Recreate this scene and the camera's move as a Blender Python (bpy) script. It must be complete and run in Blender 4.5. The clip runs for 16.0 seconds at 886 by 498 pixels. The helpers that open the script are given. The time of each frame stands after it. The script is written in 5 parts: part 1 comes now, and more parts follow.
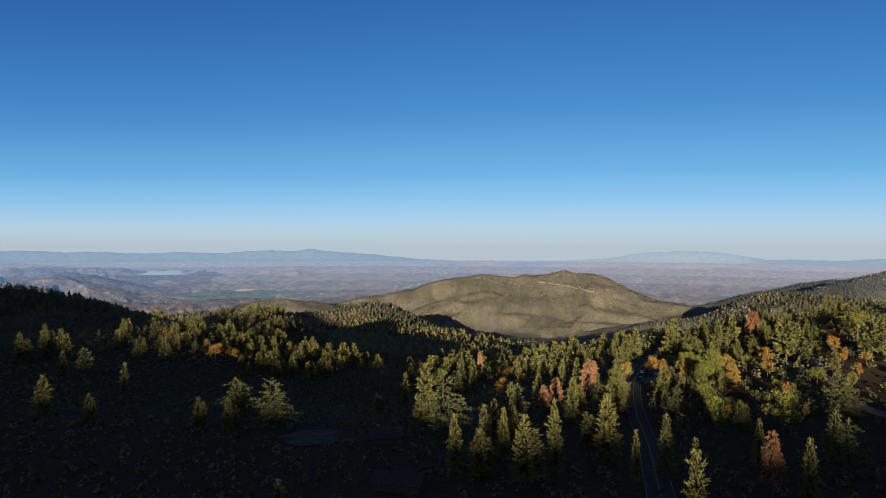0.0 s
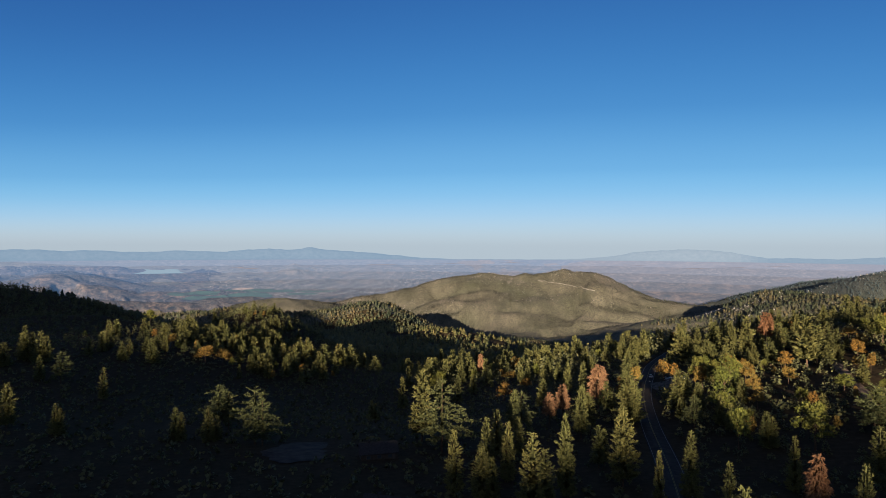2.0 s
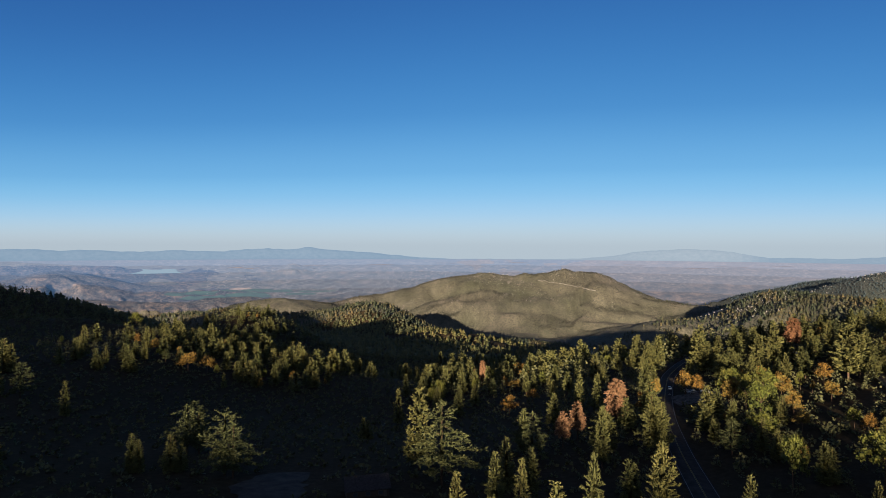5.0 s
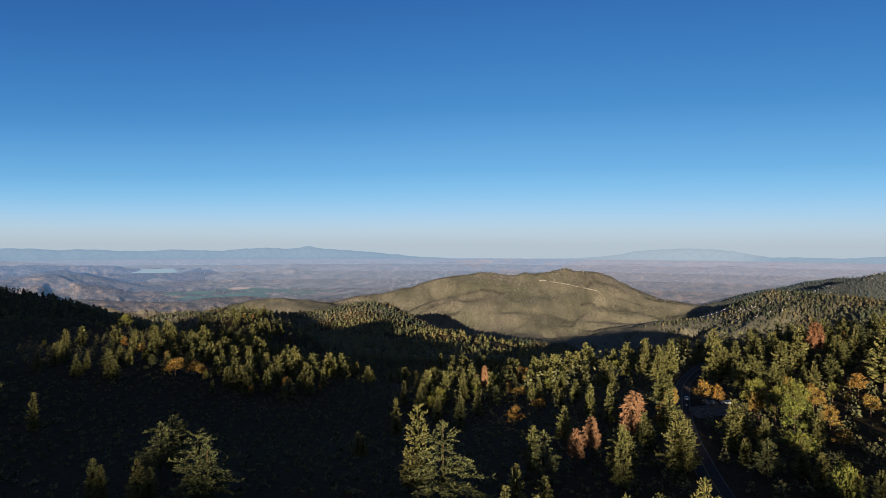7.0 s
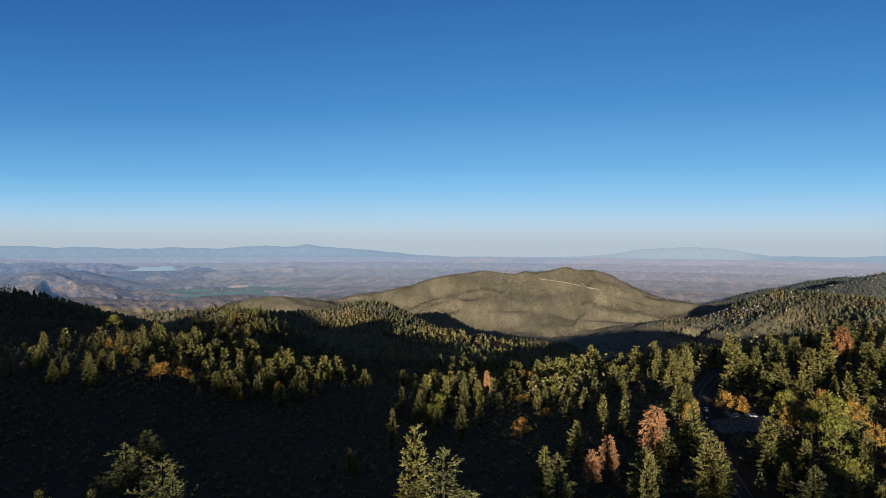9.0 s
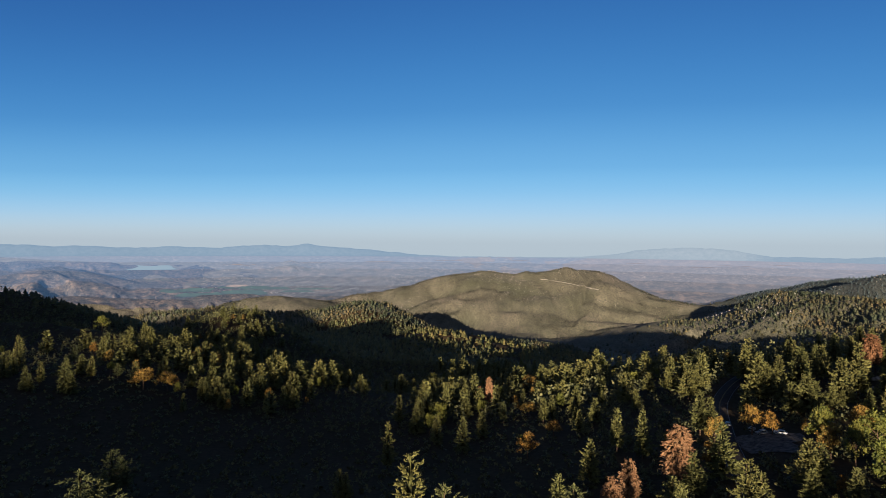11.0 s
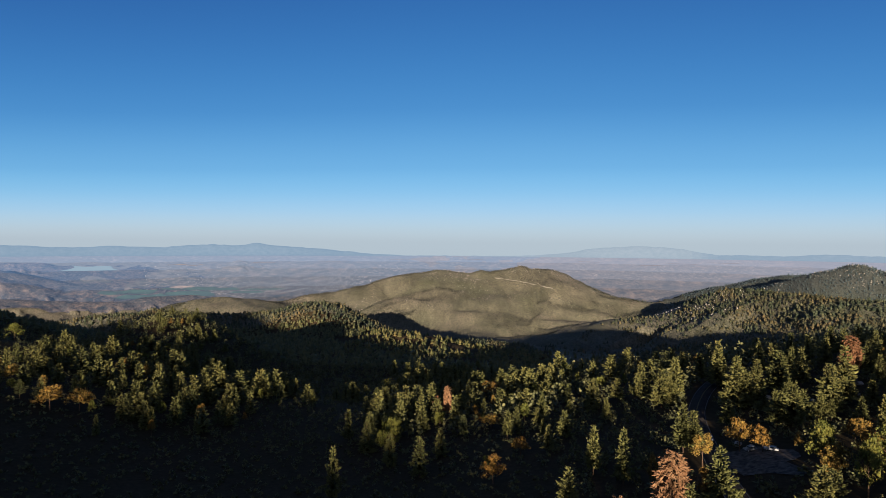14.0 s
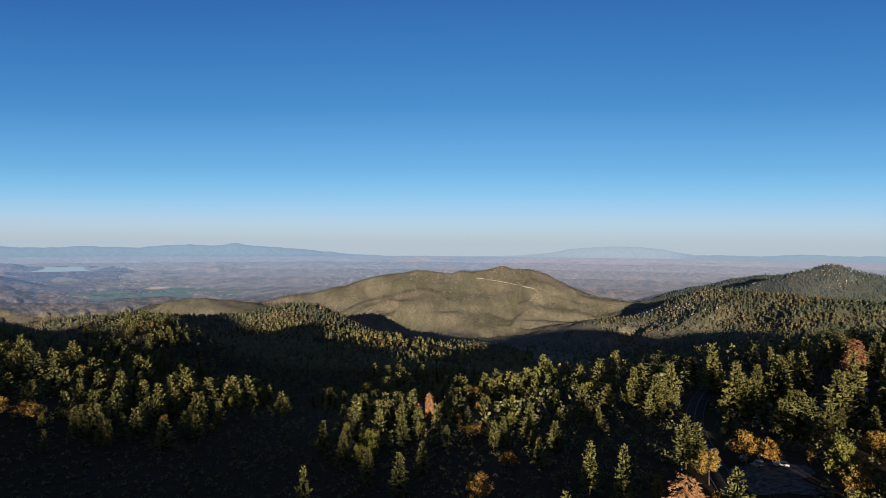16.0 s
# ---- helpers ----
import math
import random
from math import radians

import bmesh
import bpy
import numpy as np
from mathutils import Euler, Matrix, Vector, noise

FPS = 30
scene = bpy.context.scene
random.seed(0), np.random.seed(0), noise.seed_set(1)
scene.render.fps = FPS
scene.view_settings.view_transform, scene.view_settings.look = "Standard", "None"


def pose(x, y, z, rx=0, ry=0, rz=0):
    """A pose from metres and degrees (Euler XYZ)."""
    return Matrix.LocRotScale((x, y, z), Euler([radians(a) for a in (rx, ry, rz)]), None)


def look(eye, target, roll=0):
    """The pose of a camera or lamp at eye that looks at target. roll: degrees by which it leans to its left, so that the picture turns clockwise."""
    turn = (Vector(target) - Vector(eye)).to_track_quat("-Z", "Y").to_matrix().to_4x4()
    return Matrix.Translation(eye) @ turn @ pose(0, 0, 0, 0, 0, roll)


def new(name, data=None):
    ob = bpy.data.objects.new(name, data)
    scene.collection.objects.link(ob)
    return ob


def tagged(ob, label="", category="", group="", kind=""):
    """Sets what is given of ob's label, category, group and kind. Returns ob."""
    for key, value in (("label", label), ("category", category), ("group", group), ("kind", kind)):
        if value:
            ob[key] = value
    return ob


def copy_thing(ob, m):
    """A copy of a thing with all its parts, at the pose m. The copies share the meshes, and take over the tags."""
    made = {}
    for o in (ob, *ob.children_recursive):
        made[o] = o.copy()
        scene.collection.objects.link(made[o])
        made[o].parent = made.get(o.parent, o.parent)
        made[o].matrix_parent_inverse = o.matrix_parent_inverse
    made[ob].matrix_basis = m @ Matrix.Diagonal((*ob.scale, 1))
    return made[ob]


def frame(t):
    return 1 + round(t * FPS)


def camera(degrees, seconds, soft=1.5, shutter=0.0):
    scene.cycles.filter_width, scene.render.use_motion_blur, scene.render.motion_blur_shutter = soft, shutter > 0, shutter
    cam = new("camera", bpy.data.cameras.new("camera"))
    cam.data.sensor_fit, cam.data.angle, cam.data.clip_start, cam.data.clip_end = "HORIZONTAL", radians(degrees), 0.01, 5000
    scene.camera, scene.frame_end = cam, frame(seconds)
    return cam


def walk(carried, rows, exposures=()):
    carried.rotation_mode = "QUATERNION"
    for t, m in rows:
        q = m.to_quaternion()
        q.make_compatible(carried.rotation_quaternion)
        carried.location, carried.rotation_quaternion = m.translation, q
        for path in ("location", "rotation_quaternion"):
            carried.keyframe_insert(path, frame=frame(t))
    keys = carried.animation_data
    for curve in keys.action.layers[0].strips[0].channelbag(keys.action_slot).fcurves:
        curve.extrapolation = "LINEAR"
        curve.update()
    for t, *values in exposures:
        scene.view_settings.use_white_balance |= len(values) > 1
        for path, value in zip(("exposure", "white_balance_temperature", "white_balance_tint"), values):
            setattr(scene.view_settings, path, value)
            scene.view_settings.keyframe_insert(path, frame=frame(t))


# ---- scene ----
cam = camera(76.0, 16.0, soft=0.85)
PATH = [
    (0, (2.090, 2.447, 84.274), (1.928, 5.242, 84.267), 0.2),
    (0.5, (1.989, 6.884, 84.174), (1.827, 9.678, 84.164), 0.2),
    (1, (1.782, 11.074, 84.008), (1.620, 13.868, 83.999), 0.2),
    (1.5, (1.676, 15.420, 83.923), (1.516, 18.215, 83.910), 0.2),
    (2, (1.483, 19.755, 83.927), (1.323, 22.551, 83.913), 0.2),
    (2.5, (1.138, 24.065, 83.959), (0.981, 26.860, 83.945), 0.2),
    (3, (0.913, 28.504, 83.983), (0.755, 31.300, 83.969), 0.2),
    (3.5, (0.640, 33.009, 83.944), (0.483, 35.805, 83.930), 0.2),
    (4, (0.399, 37.659, 83.934), (0.242, 40.454, 83.920), 0.2),
    (6.5, (-1.418, 62.488, 84.228), (-1.574, 65.283, 84.209), 0.2),
    (7, (-1.765, 67.228, 84.302), (-1.921, 70.024, 84.283), 0.2),
    (7.5, (-2.233, 72.352, 84.368), (-2.388, 75.148, 84.349), 0.3),
    (8, (-2.604, 77.475, 84.354), (-2.759, 80.270, 84.333), 0.3),
    (8.5, (-2.947, 82.646, 84.378), (-3.102, 85.442, 84.354), 0.3),
    (9, (-3.213, 87.850, 84.526), (-3.368, 90.646, 84.498), 0.3),
    (11.5, (-4.938, 112.864, 84.458), (-5.093, 115.660, 84.428), 0.5),
    (12, (-5.377, 117.869, 84.498), (-5.531, 120.665, 84.466), 0.5),
    (12.5, (-5.571, 122.759, 84.403), (-5.681, 125.556, 84.371), 0.5),
    (13, (-5.795, 127.770, 84.105), (-5.849, 130.568, 84.073), 0.5),
    (13.5, (-5.722, 132.899, 83.773), (-5.722, 135.699, 83.741), 0.5),
    (14, (-5.580, 138.034, 83.587), (-5.512, 140.833, 83.555), 0.4),
    (14.5, (-5.900, 142.689, 83.535), (-5.778, 145.487, 83.503), 0.4),
    (15, (-6.166, 147.232, 83.355), (-6.023, 150.030, 83.321), 0.5),
    (15.5, (-5.942, 151.922, 83.061), (-5.789, 154.718, 83.030), 0.4),
    (16, (-5.396, 156.731, 82.846), (-5.235, 159.527, 82.816), 0.4),
]
walk(cam, [(t, look(eye, target, roll)) for t, eye, target, roll in PATH])
import itertools

# ---- world, sun, exposure ----
SUN_TURN, SUN_RISE = 8.0, 8.9          # degrees: towards the right of straight ahead, above the horizon
world = bpy.data.worlds.new("sky")
scene.world = world
world.use_nodes = True
sky = world.node_tree.nodes.new("ShaderNodeTexSky")
sky.sky_type = "NISHITA"
sky.sun_disc = False
sky.sun_elevation, sky.sun_rotation = radians(SUN_RISE), radians(180 + SUN_TURN)
sky.altitude, sky.air_density, sky.dust_density, sky.ozone_density = 1700, 0.85, 1.5, 4.0
# clear dawn air: deep blue overhead, paling through light blue to a faint rosy haze on the horizon
wt = world.node_tree
direction, split, rise, air = wt.nodes.new("ShaderNodeTexCoord"), wt.nodes.new("ShaderNodeSeparateXYZ"), wt.nodes.new("ShaderNodeValToRGB"), wt.nodes.new("ShaderNodeMix")
wt.links.new(direction.outputs["Generated"], split.inputs[0])
# the air is a little deeper to both sides of the point opposite the sun
aside, deeper = wt.nodes.new("ShaderNodeMath"), wt.nodes.new("ShaderNodeMath")
aside.operation, deeper.operation = "MULTIPLY_ADD", "MULTIPLY"
aside.inputs[1].default_value, aside.inputs[2].default_value = -0.14, 1.0
spread = wt.nodes.new("ShaderNodeMath")
spread.operation = "MULTIPLY_ADD"
wt.links.new(split.outputs[0], aside.inputs[0])
wt.links.new(split.outputs[0], spread.inputs[0])
halved = wt.nodes.new("ShaderNodeMath")
halved.operation = "MULTIPLY"
halved.inputs[1].default_value = 0.62
wt.links.new(split.outputs[0], halved.inputs[0])
wt.links.new(halved.outputs[0], spread.inputs[1])
wt.links.new(aside.outputs[0], spread.inputs[2])
wt.links.new(split.outputs[2], deeper.inputs[0])
wt.links.new(spread.outputs[0], deeper.inputs[1])
wt.links.new(deeper.outputs[0], rise.inputs[0])
AIR = ((0.0, (0.46, 0.54, 0.62)), (0.012, (0.49, 0.575, 0.655)), (0.03, (0.485, 0.62, 0.73)), (0.055, (0.395, 0.62, 0.825)), (0.09, (0.245, 0.54, 0.82)), (0.13, (0.165, 0.455, 0.77)), (0.23, (0.055, 0.262, 0.605)), (0.4, (0.024, 0.13, 0.415)), (0.6, (0.012, 0.072, 0.26)), (1.0, (0.006, 0.04, 0.16)))
while len(rise.color_ramp.elements) < len(AIR):
    rise.color_ramp.elements.new(0.5)
for stop, (place, tint) in zip(rise.color_ramp.elements, AIR):
    stop.position, stop.color = place, (*tint, 1)
rise.color_ramp.interpolation = "B_SPLINE"
air.data_type = "RGBA"
air.inputs[0].default_value = 0.88
SKY_STRENGTH = 0.05 * 0.71
strong = wt.nodes.new("ShaderNodeVectorMath")
strong.operation = "SCALE"
strong.inputs[3].default_value = 0.254 / SKY_STRENGTH
wt.links.new(rise.outputs[0], strong.inputs[0])
wt.links.new(sky.outputs[0], air.inputs[6])
wt.links.new(strong.outputs[0], air.inputs[7])
# and bright warm air on the sun's side
toward, facing, bright, glow = (wt.nodes.new("ShaderNodeVectorMath"), wt.nodes.new("ShaderNodeMath"), wt.nodes.new("ShaderNodeMath"), wt.nodes.new("ShaderNodeMix"))
toward.operation, facing.operation, bright.operation = "DOT_PRODUCT", "MAXIMUM", "POWER"
toward.inputs[1].default_value = (-math.sin(radians(SUN_TURN)), -math.cos(radians(SUN_TURN)), 0.15)
facing.inputs[1].default_value, bright.inputs[1].default_value = 0.0, 2.0
wt.links.new(direction.outputs["Generated"], toward.inputs[0])
wt.links.new(toward.outputs["Value"], facing.inputs[0])
wt.links.new(facing.outputs[0], bright.inputs[0])
glow.data_type, glow.blend_type, glow.clamp_result = "RGBA", "ADD", False
wt.links.new(bright.outputs[0], glow.inputs[0])
wt.links.new(air.outputs[2], glow.inputs[6])
glow.inputs[7].default_value = tuple(c * 0.2 / SKY_STRENGTH for c in (0.52, 0.47, 0.42)) + (1,)
wt.links.new(glow.outputs[2], wt.nodes["Background"].inputs[0])
wt.nodes["Background"].inputs[1].default_value = SKY_STRENGTH
sun = new("sun", bpy.data.lights.new("sun", "SUN"))
sun.data.energy, sun.data.angle, sun.data.color = 5.0, radians(0.4), (1.0, 0.84, 0.66)
AHEAD = Vector((math.sin(radians(SUN_TURN)), math.cos(radians(SUN_TURN)), -math.tan(radians(SUN_RISE))))
sun.matrix_world = look((0, 0, 900), Vector((0, 0, 900)) + AHEAD)
scene.view_settings.exposure = 2.0

# ---- small helpers ----


def smooth(a, b, v):
    t = np.clip((v - a) / (b - a), 0, 1)
    return t * t * (3 - 2 * t)


def lattice(ix, iy, seed):
    n = (ix.astype(np.int64) * 374761393 + iy.astype(np.int64) * 668265263 + seed * 974634777) & 0x7FFFFFFF
    n = ((n ^ (n >> 13)) * 1274126177) & 0x7FFFFFFF
    return ((n ^ (n >> 16)) & 0xFFFF) / 65535.0


def value_noise(x, y, size, seed=0):
    """Smooth noise from -1 to 1 with cells of that size."""
    u, v = np.asarray(x, float) / size, np.asarray(y, float) / size
    i, j = np.floor(u), np.floor(v)
    f, g = u - i, v - j
    f, g = f * f * (3 - 2 * f), g * g * (3 - 2 * g)
    a, b = lattice(i, j, seed), lattice(i + 1, j, seed)
    c, d = lattice(i, j + 1, seed), lattice(i + 1, j + 1, seed)
    return 2 * ((a * (1 - f) + b * f) * (1 - g) + (c * (1 - f) + d * f) * g) - 1


def fractal(x, y, size, seed=0, octaves=4):
    return sum(value_noise(x, y, size / 2**k, seed + k) / 2**k for k in range(octaves))


def mesh_of(name, verts, faces):
    """A mesh from arrays of corners and of faces with three or four corners each."""
    me = bpy.data.meshes.new(name)
    faces = np.asarray(faces)
    me.vertices.add(len(verts))
    me.vertices.foreach_set("co", np.asarray(verts, np.float32).ravel())
    n = faces.shape[1]
    me.loops.add(faces.size)
    me.loops.foreach_set("vertex_index", faces.astype(np.int32).ravel())
    me.polygons.add(len(faces))
    me.polygons.foreach_set("loop_start", np.arange(0, faces.size, n, dtype=np.int32))
    me.update(calc_edges=True)
    return me


def put(name, me, material, parent=None, label="", smooth_faces=False):
    me.materials.append(material)
    if smooth_faces:
        me.polygons.foreach_set("use_smooth", [True] * len(me.polygons))
    ob = new(name, me)
    ob.parent = parent
    return tagged(ob, label)


# ---- materials ----
def material(name, rough=0.9):
    m = bpy.data.materials.new(name)
    m.use_nodes = True
    b = m.node_tree.nodes["Principled BSDF"]
    b.inputs["Roughness"].default_value = rough
    b.inputs["Specular IOR Level"].default_value = 0.2
    return m, m.node_tree, b


def ramp(tree, fac, stops):
    r = tree.nodes.new("ShaderNodeValToRGB")
    while len(r.color_ramp.elements) < len(stops):
        r.color_ramp.elements.new(0.5)
    for e, (p, c) in zip(r.color_ramp.elements, stops):
        e.position, e.color = p, (*c, 1)
    tree.links.new(fac, r.inputs[0])
    return r.outputs[0]


def noise_node(tree, scale, detail=4.0, rough=0.6, coords="Object"):
    c = tree.nodes.new("ShaderNodeTexCoord")
    n = tree.nodes.new("ShaderNodeTexNoise")
    n.inputs["Scale"].default_value, n.inputs["Detail"].default_value = scale, detail
    n.inputs["Roughness"].default_value = rough
    tree.links.new(c.outputs[coords], n.inputs["Vector"])
    return n.outputs["Fac"]


def mixed(tree, fac, a, b, mode="MIX"):
    x = tree.nodes.new("ShaderNodeMix")
    x.data_type, x.blend_type = "RGBA", mode
    for socket, value in ((x.inputs[0], fac), (x.inputs[6], a), (x.inputs[7], b)):
        if isinstance(value, bpy.types.NodeSocket):
            tree.links.new(value, socket)
        else:
            socket.default_value = value if isinstance(value, float) else (*value, 1)
    return x.outputs[2]


def bumped(tree, b, height, strength, distance):
    n = tree.nodes.new("ShaderNodeBump")
    n.inputs["Strength"].default_value, n.inputs["Distance"].default_value = strength, distance
    tree.links.new(height, n.inputs["Height"])
    tree.links.new(n.outputs[0], b.inputs["Normal"])


def leaf_material(name, dark, light, other, by="object", spread=0.06):
    """Leaves: two tones from leaf to leaf, and a third that takes over from tree to tree."""
    m, tree, b = material(name, 0.7)
    b.inputs["Specular IOR Level"].default_value = 0.1
    if by == "object":
        info = tree.nodes.new("ShaderNodeObjectInfo")
        tone = info.outputs["Random"]
    else:
        tone = noise_node(tree, spread, 1.0, 0.4)
    geo = tree.nodes.new("ShaderNodeNewGeometry")
    own = mixed(tree, geo.outputs["Random Per Island"], dark, light)
    if by == "object":
        # darker and paler clumps, at random through the crown
        tuft = ramp(tree, noise_node(tree, 0.6, 4.0, 0.75), [(0.4, (0, 0, 0)), (0.62, (1, 1, 1))])
        own = mixed(tree, tuft, tuple(c * 0.62 for c in dark), mixed(tree, geo.outputs["Random Per Island"], light, tuple(c * 1.3 for c in light)))
    third = ramp(tree, tone, [(0.35, (0, 0, 0)), (0.75, (1, 1, 1))] if by != "object" else [(0.0, (0, 0, 0)), (1.0, (1, 1, 1))])
    tree.links.new(mixed(tree, third, own, mixed(tree, geo.outputs["Random Per Island"], own, other)), b.inputs["Base Color"])
    return m


def ground_material():
    m, tree, b = material("dry_earth", 0.95)
    b.inputs["Specular IOR Level"].default_value = 0.02
    broad, fine = noise_node(tree, 0.02, 6), noise_node(tree, 0.5, 5)
    litter = ramp(tree, fine, [(0.3, (0.026, 0.018, 0.0105)), (0.55, (0.037, 0.026, 0.015)), (0.75, (0.05, 0.036, 0.021))])
    scrub = ramp(tree, fine, [(0.35, (0.025, 0.019, 0.0105)), (0.7, (0.04, 0.029, 0.0155))])
    tree.links.new(mixed(tree, ramp(tree, broad, [(0.4, (0, 0, 0)), (0.6, (1, 1, 1))]), litter, scrub), b.inputs["Base Color"])
    bumped(tree, b, fine, 0.5, 0.4)
    return m


def streaked(tree, scale, squeeze, detail, rough):
    """Noise drawn out down the slope, as brush follows the gullies."""
    c, m, n = tree.nodes.new("ShaderNodeTexCoord"), tree.nodes.new("ShaderNodeMapping"), tree.nodes.new("ShaderNodeTexNoise")
    m.inputs["Rotation"].default_value = (0, 0, radians(24))
    m.inputs["Scale"].default_value = (1, squeeze, squeeze)
    n.inputs["Scale"].default_value, n.inputs["Detail"].default_value, n.inputs["Roughness"].default_value = scale, detail, rough
    tree.links.new(c.outputs["Object"], m.inputs["Vector"])
    tree.links.new(m.outputs[0], n.inputs["Vector"])
    return n.outputs["Fac"]


def chaparral_material(name, tint):
    m, tree, b = material(name, 0.95)
    broad, mid, fine = noise_node(tree, 0.003, 4), streaked(tree, 0.02, 0.22, 6, 0.7), noise_node(tree, 0.14, 4, 0.8)
    grain = noise_node(tree, 0.32, 2, 0.7)
    dry = ramp(tree, mid, [(0.3, (0.066, 0.056, 0.041)), (0.5, (0.108, 0.09, 0.066)), (0.7, (0.146, 0.121, 0.09))])
    green = ramp(tree, mid, [(0.3, (0.043, 0.045, 0.026)), (0.7, (0.082, 0.08, 0.048))])
    both = mixed(tree, ramp(tree, broad, [(0.3, (0, 0, 0)), (0.7, (1, 1, 1))]), dry, green)
    both = mixed(tree, ramp(tree, grain, [(0.62, (0, 0, 0)), (0.72, (0.5, 0.5, 0.5))]), both, (0.185, 0.16, 0.135))
    both = mixed(tree, ramp(tree, fine, [(0.4, (0.25, 0.25, 0.25)), (0.56, (1, 1, 1))]), (0.0195, 0.0217, 0.0142), both)
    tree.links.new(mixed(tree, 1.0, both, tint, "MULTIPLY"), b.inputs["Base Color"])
    bumped(tree, b, fine, 0.65, 6.5)
    return m


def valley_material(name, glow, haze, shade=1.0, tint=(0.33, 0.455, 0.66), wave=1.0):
    """The plain far below; the haze of miles of lit air is painted on as emission and a greyer colour."""
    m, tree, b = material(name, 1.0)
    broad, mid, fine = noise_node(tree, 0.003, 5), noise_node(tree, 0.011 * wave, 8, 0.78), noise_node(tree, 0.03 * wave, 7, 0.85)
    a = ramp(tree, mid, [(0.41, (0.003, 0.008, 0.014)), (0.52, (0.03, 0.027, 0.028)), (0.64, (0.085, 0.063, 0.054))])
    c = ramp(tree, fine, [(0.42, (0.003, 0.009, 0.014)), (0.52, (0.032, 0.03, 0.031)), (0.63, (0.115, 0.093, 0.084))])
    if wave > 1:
        # dry slopes; the dark tone paints in brush and the blue shade of gullies
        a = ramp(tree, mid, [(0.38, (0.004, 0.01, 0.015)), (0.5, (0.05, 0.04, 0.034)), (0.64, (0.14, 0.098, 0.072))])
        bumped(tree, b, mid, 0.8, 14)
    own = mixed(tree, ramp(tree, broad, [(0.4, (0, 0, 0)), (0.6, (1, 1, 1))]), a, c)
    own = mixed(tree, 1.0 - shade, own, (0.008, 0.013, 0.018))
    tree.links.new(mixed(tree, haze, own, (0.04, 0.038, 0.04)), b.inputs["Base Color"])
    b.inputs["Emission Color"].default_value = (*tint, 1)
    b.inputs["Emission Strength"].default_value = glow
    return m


def plain(name, colour, rough=0.9, grain=0.3, scale=2.0):
    m, tree, b = material(name, rough)
    if rough >= 0.9:
        b.inputs["Specular IOR Level"].default_value = 0.05
    n = noise_node(tree, scale, 5)
    low = tuple(c * (1 - grain) for c in colour)
    high = tuple(min(1, c * (1 + grain)) for c in colour)
    tree.links.new(ramp(tree, n, [(0.3, low), (0.7, high)]), b.inputs["Base Color"])
    return m


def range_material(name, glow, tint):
    """Mountains on the horizon, nearly lost in blue air, which is painted on as their emission."""
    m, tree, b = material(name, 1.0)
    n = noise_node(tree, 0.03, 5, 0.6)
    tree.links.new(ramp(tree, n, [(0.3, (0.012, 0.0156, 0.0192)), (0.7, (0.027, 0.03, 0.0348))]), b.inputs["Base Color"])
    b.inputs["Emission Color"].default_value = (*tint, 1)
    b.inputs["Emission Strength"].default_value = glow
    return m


# painted haze: each farther band glows more, bluer on the hills, warmer to the right
EARTH, CHAPARRAL, VALLEY, FAR_RANGE = ground_material(), chaparral_material("chaparral", (1, 1, 1)), [valley_material("far_valley_%d" % k, 0.026 + 0.019 * k + 0.0014 * k * k, 0.1 * k) for k in range(6)] + [valley_material("far_scrub_hills_%d" % k, 0.019 + 0.018 * k, 0.05 * k, 0.9, (0.2, 0.41, 0.76), 2.6) for k in range(6)] + [valley_material("far_warm_haze_%d" % k, 0.03 + 0.019 * k + 0.0014 * k * k, 0.1 * k, 1.0, (0.40, 0.45, 0.59)) for k in range(6)], [range_material("far_range_%d" % k, 0.15 + 0.003 * k, (0.30 + 0.017 * k, 0.485 + 0.009 * k, 0.69 - 0.002 * k)) for k in range(8)]
# chaparral multiplied by blue-grey: haze painted over the dome's ground
HAZED_SLOPE = chaparral_material("hazed_slope", (0.5, 0.62, 0.74))
BARK = plain("bark", (0.0554, 0.0353, 0.0227), 0.95, 0.5, 3.0)
GREY_WOOD = plain("grey_wood", (0.101, 0.0857, 0.0756), 0.9, 0.3, 3.0)
PINE = leaf_material("pine_needles", (0.044, 0.048, 0.016), (0.078, 0.078, 0.024), (0.096, 0.083, 0.025))
CEDAR = leaf_material("cedar_needles", (0.032, 0.039, 0.015), (0.056, 0.061, 0.022), (0.066, 0.064, 0.022))
OAK_GREEN = leaf_material("oak_leaves_green", (0.034, 0.042, 0.009), (0.07, 0.075, 0.014), (0.086, 0.075, 0.015))
OAK_GOLD = leaf_material("oak_leaves_gold", (0.07, 0.04, 0.01), (0.145, 0.074, 0.015), (0.11, 0.085, 0.02))
DEAD = leaf_material("dead_needles", (0.075, 0.032, 0.014), (0.13, 0.062, 0.03), (0.15, 0.088, 0.045))
WOODS = leaf_material("woods_needles", (0.036, 0.039, 0.018), (0.068, 0.068, 0.028), (0.08, 0.07, 0.027), "place", 0.06)
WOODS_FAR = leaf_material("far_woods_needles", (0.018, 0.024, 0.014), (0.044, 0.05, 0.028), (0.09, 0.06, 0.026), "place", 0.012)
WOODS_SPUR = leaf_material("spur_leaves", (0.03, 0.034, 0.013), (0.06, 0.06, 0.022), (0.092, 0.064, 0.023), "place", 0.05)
# haze in front of the dome is painted into its cooler needle colour
WOODS_DOME = leaf_material("hazed_dome_needles", (0.02, 0.032, 0.036), (0.042, 0.058, 0.06), (0.05, 0.056, 0.052), "place", 0.03)
ROCK = plain("granite", (0.2, 0.18, 0.155), 0.9, 0.35, 0.5)

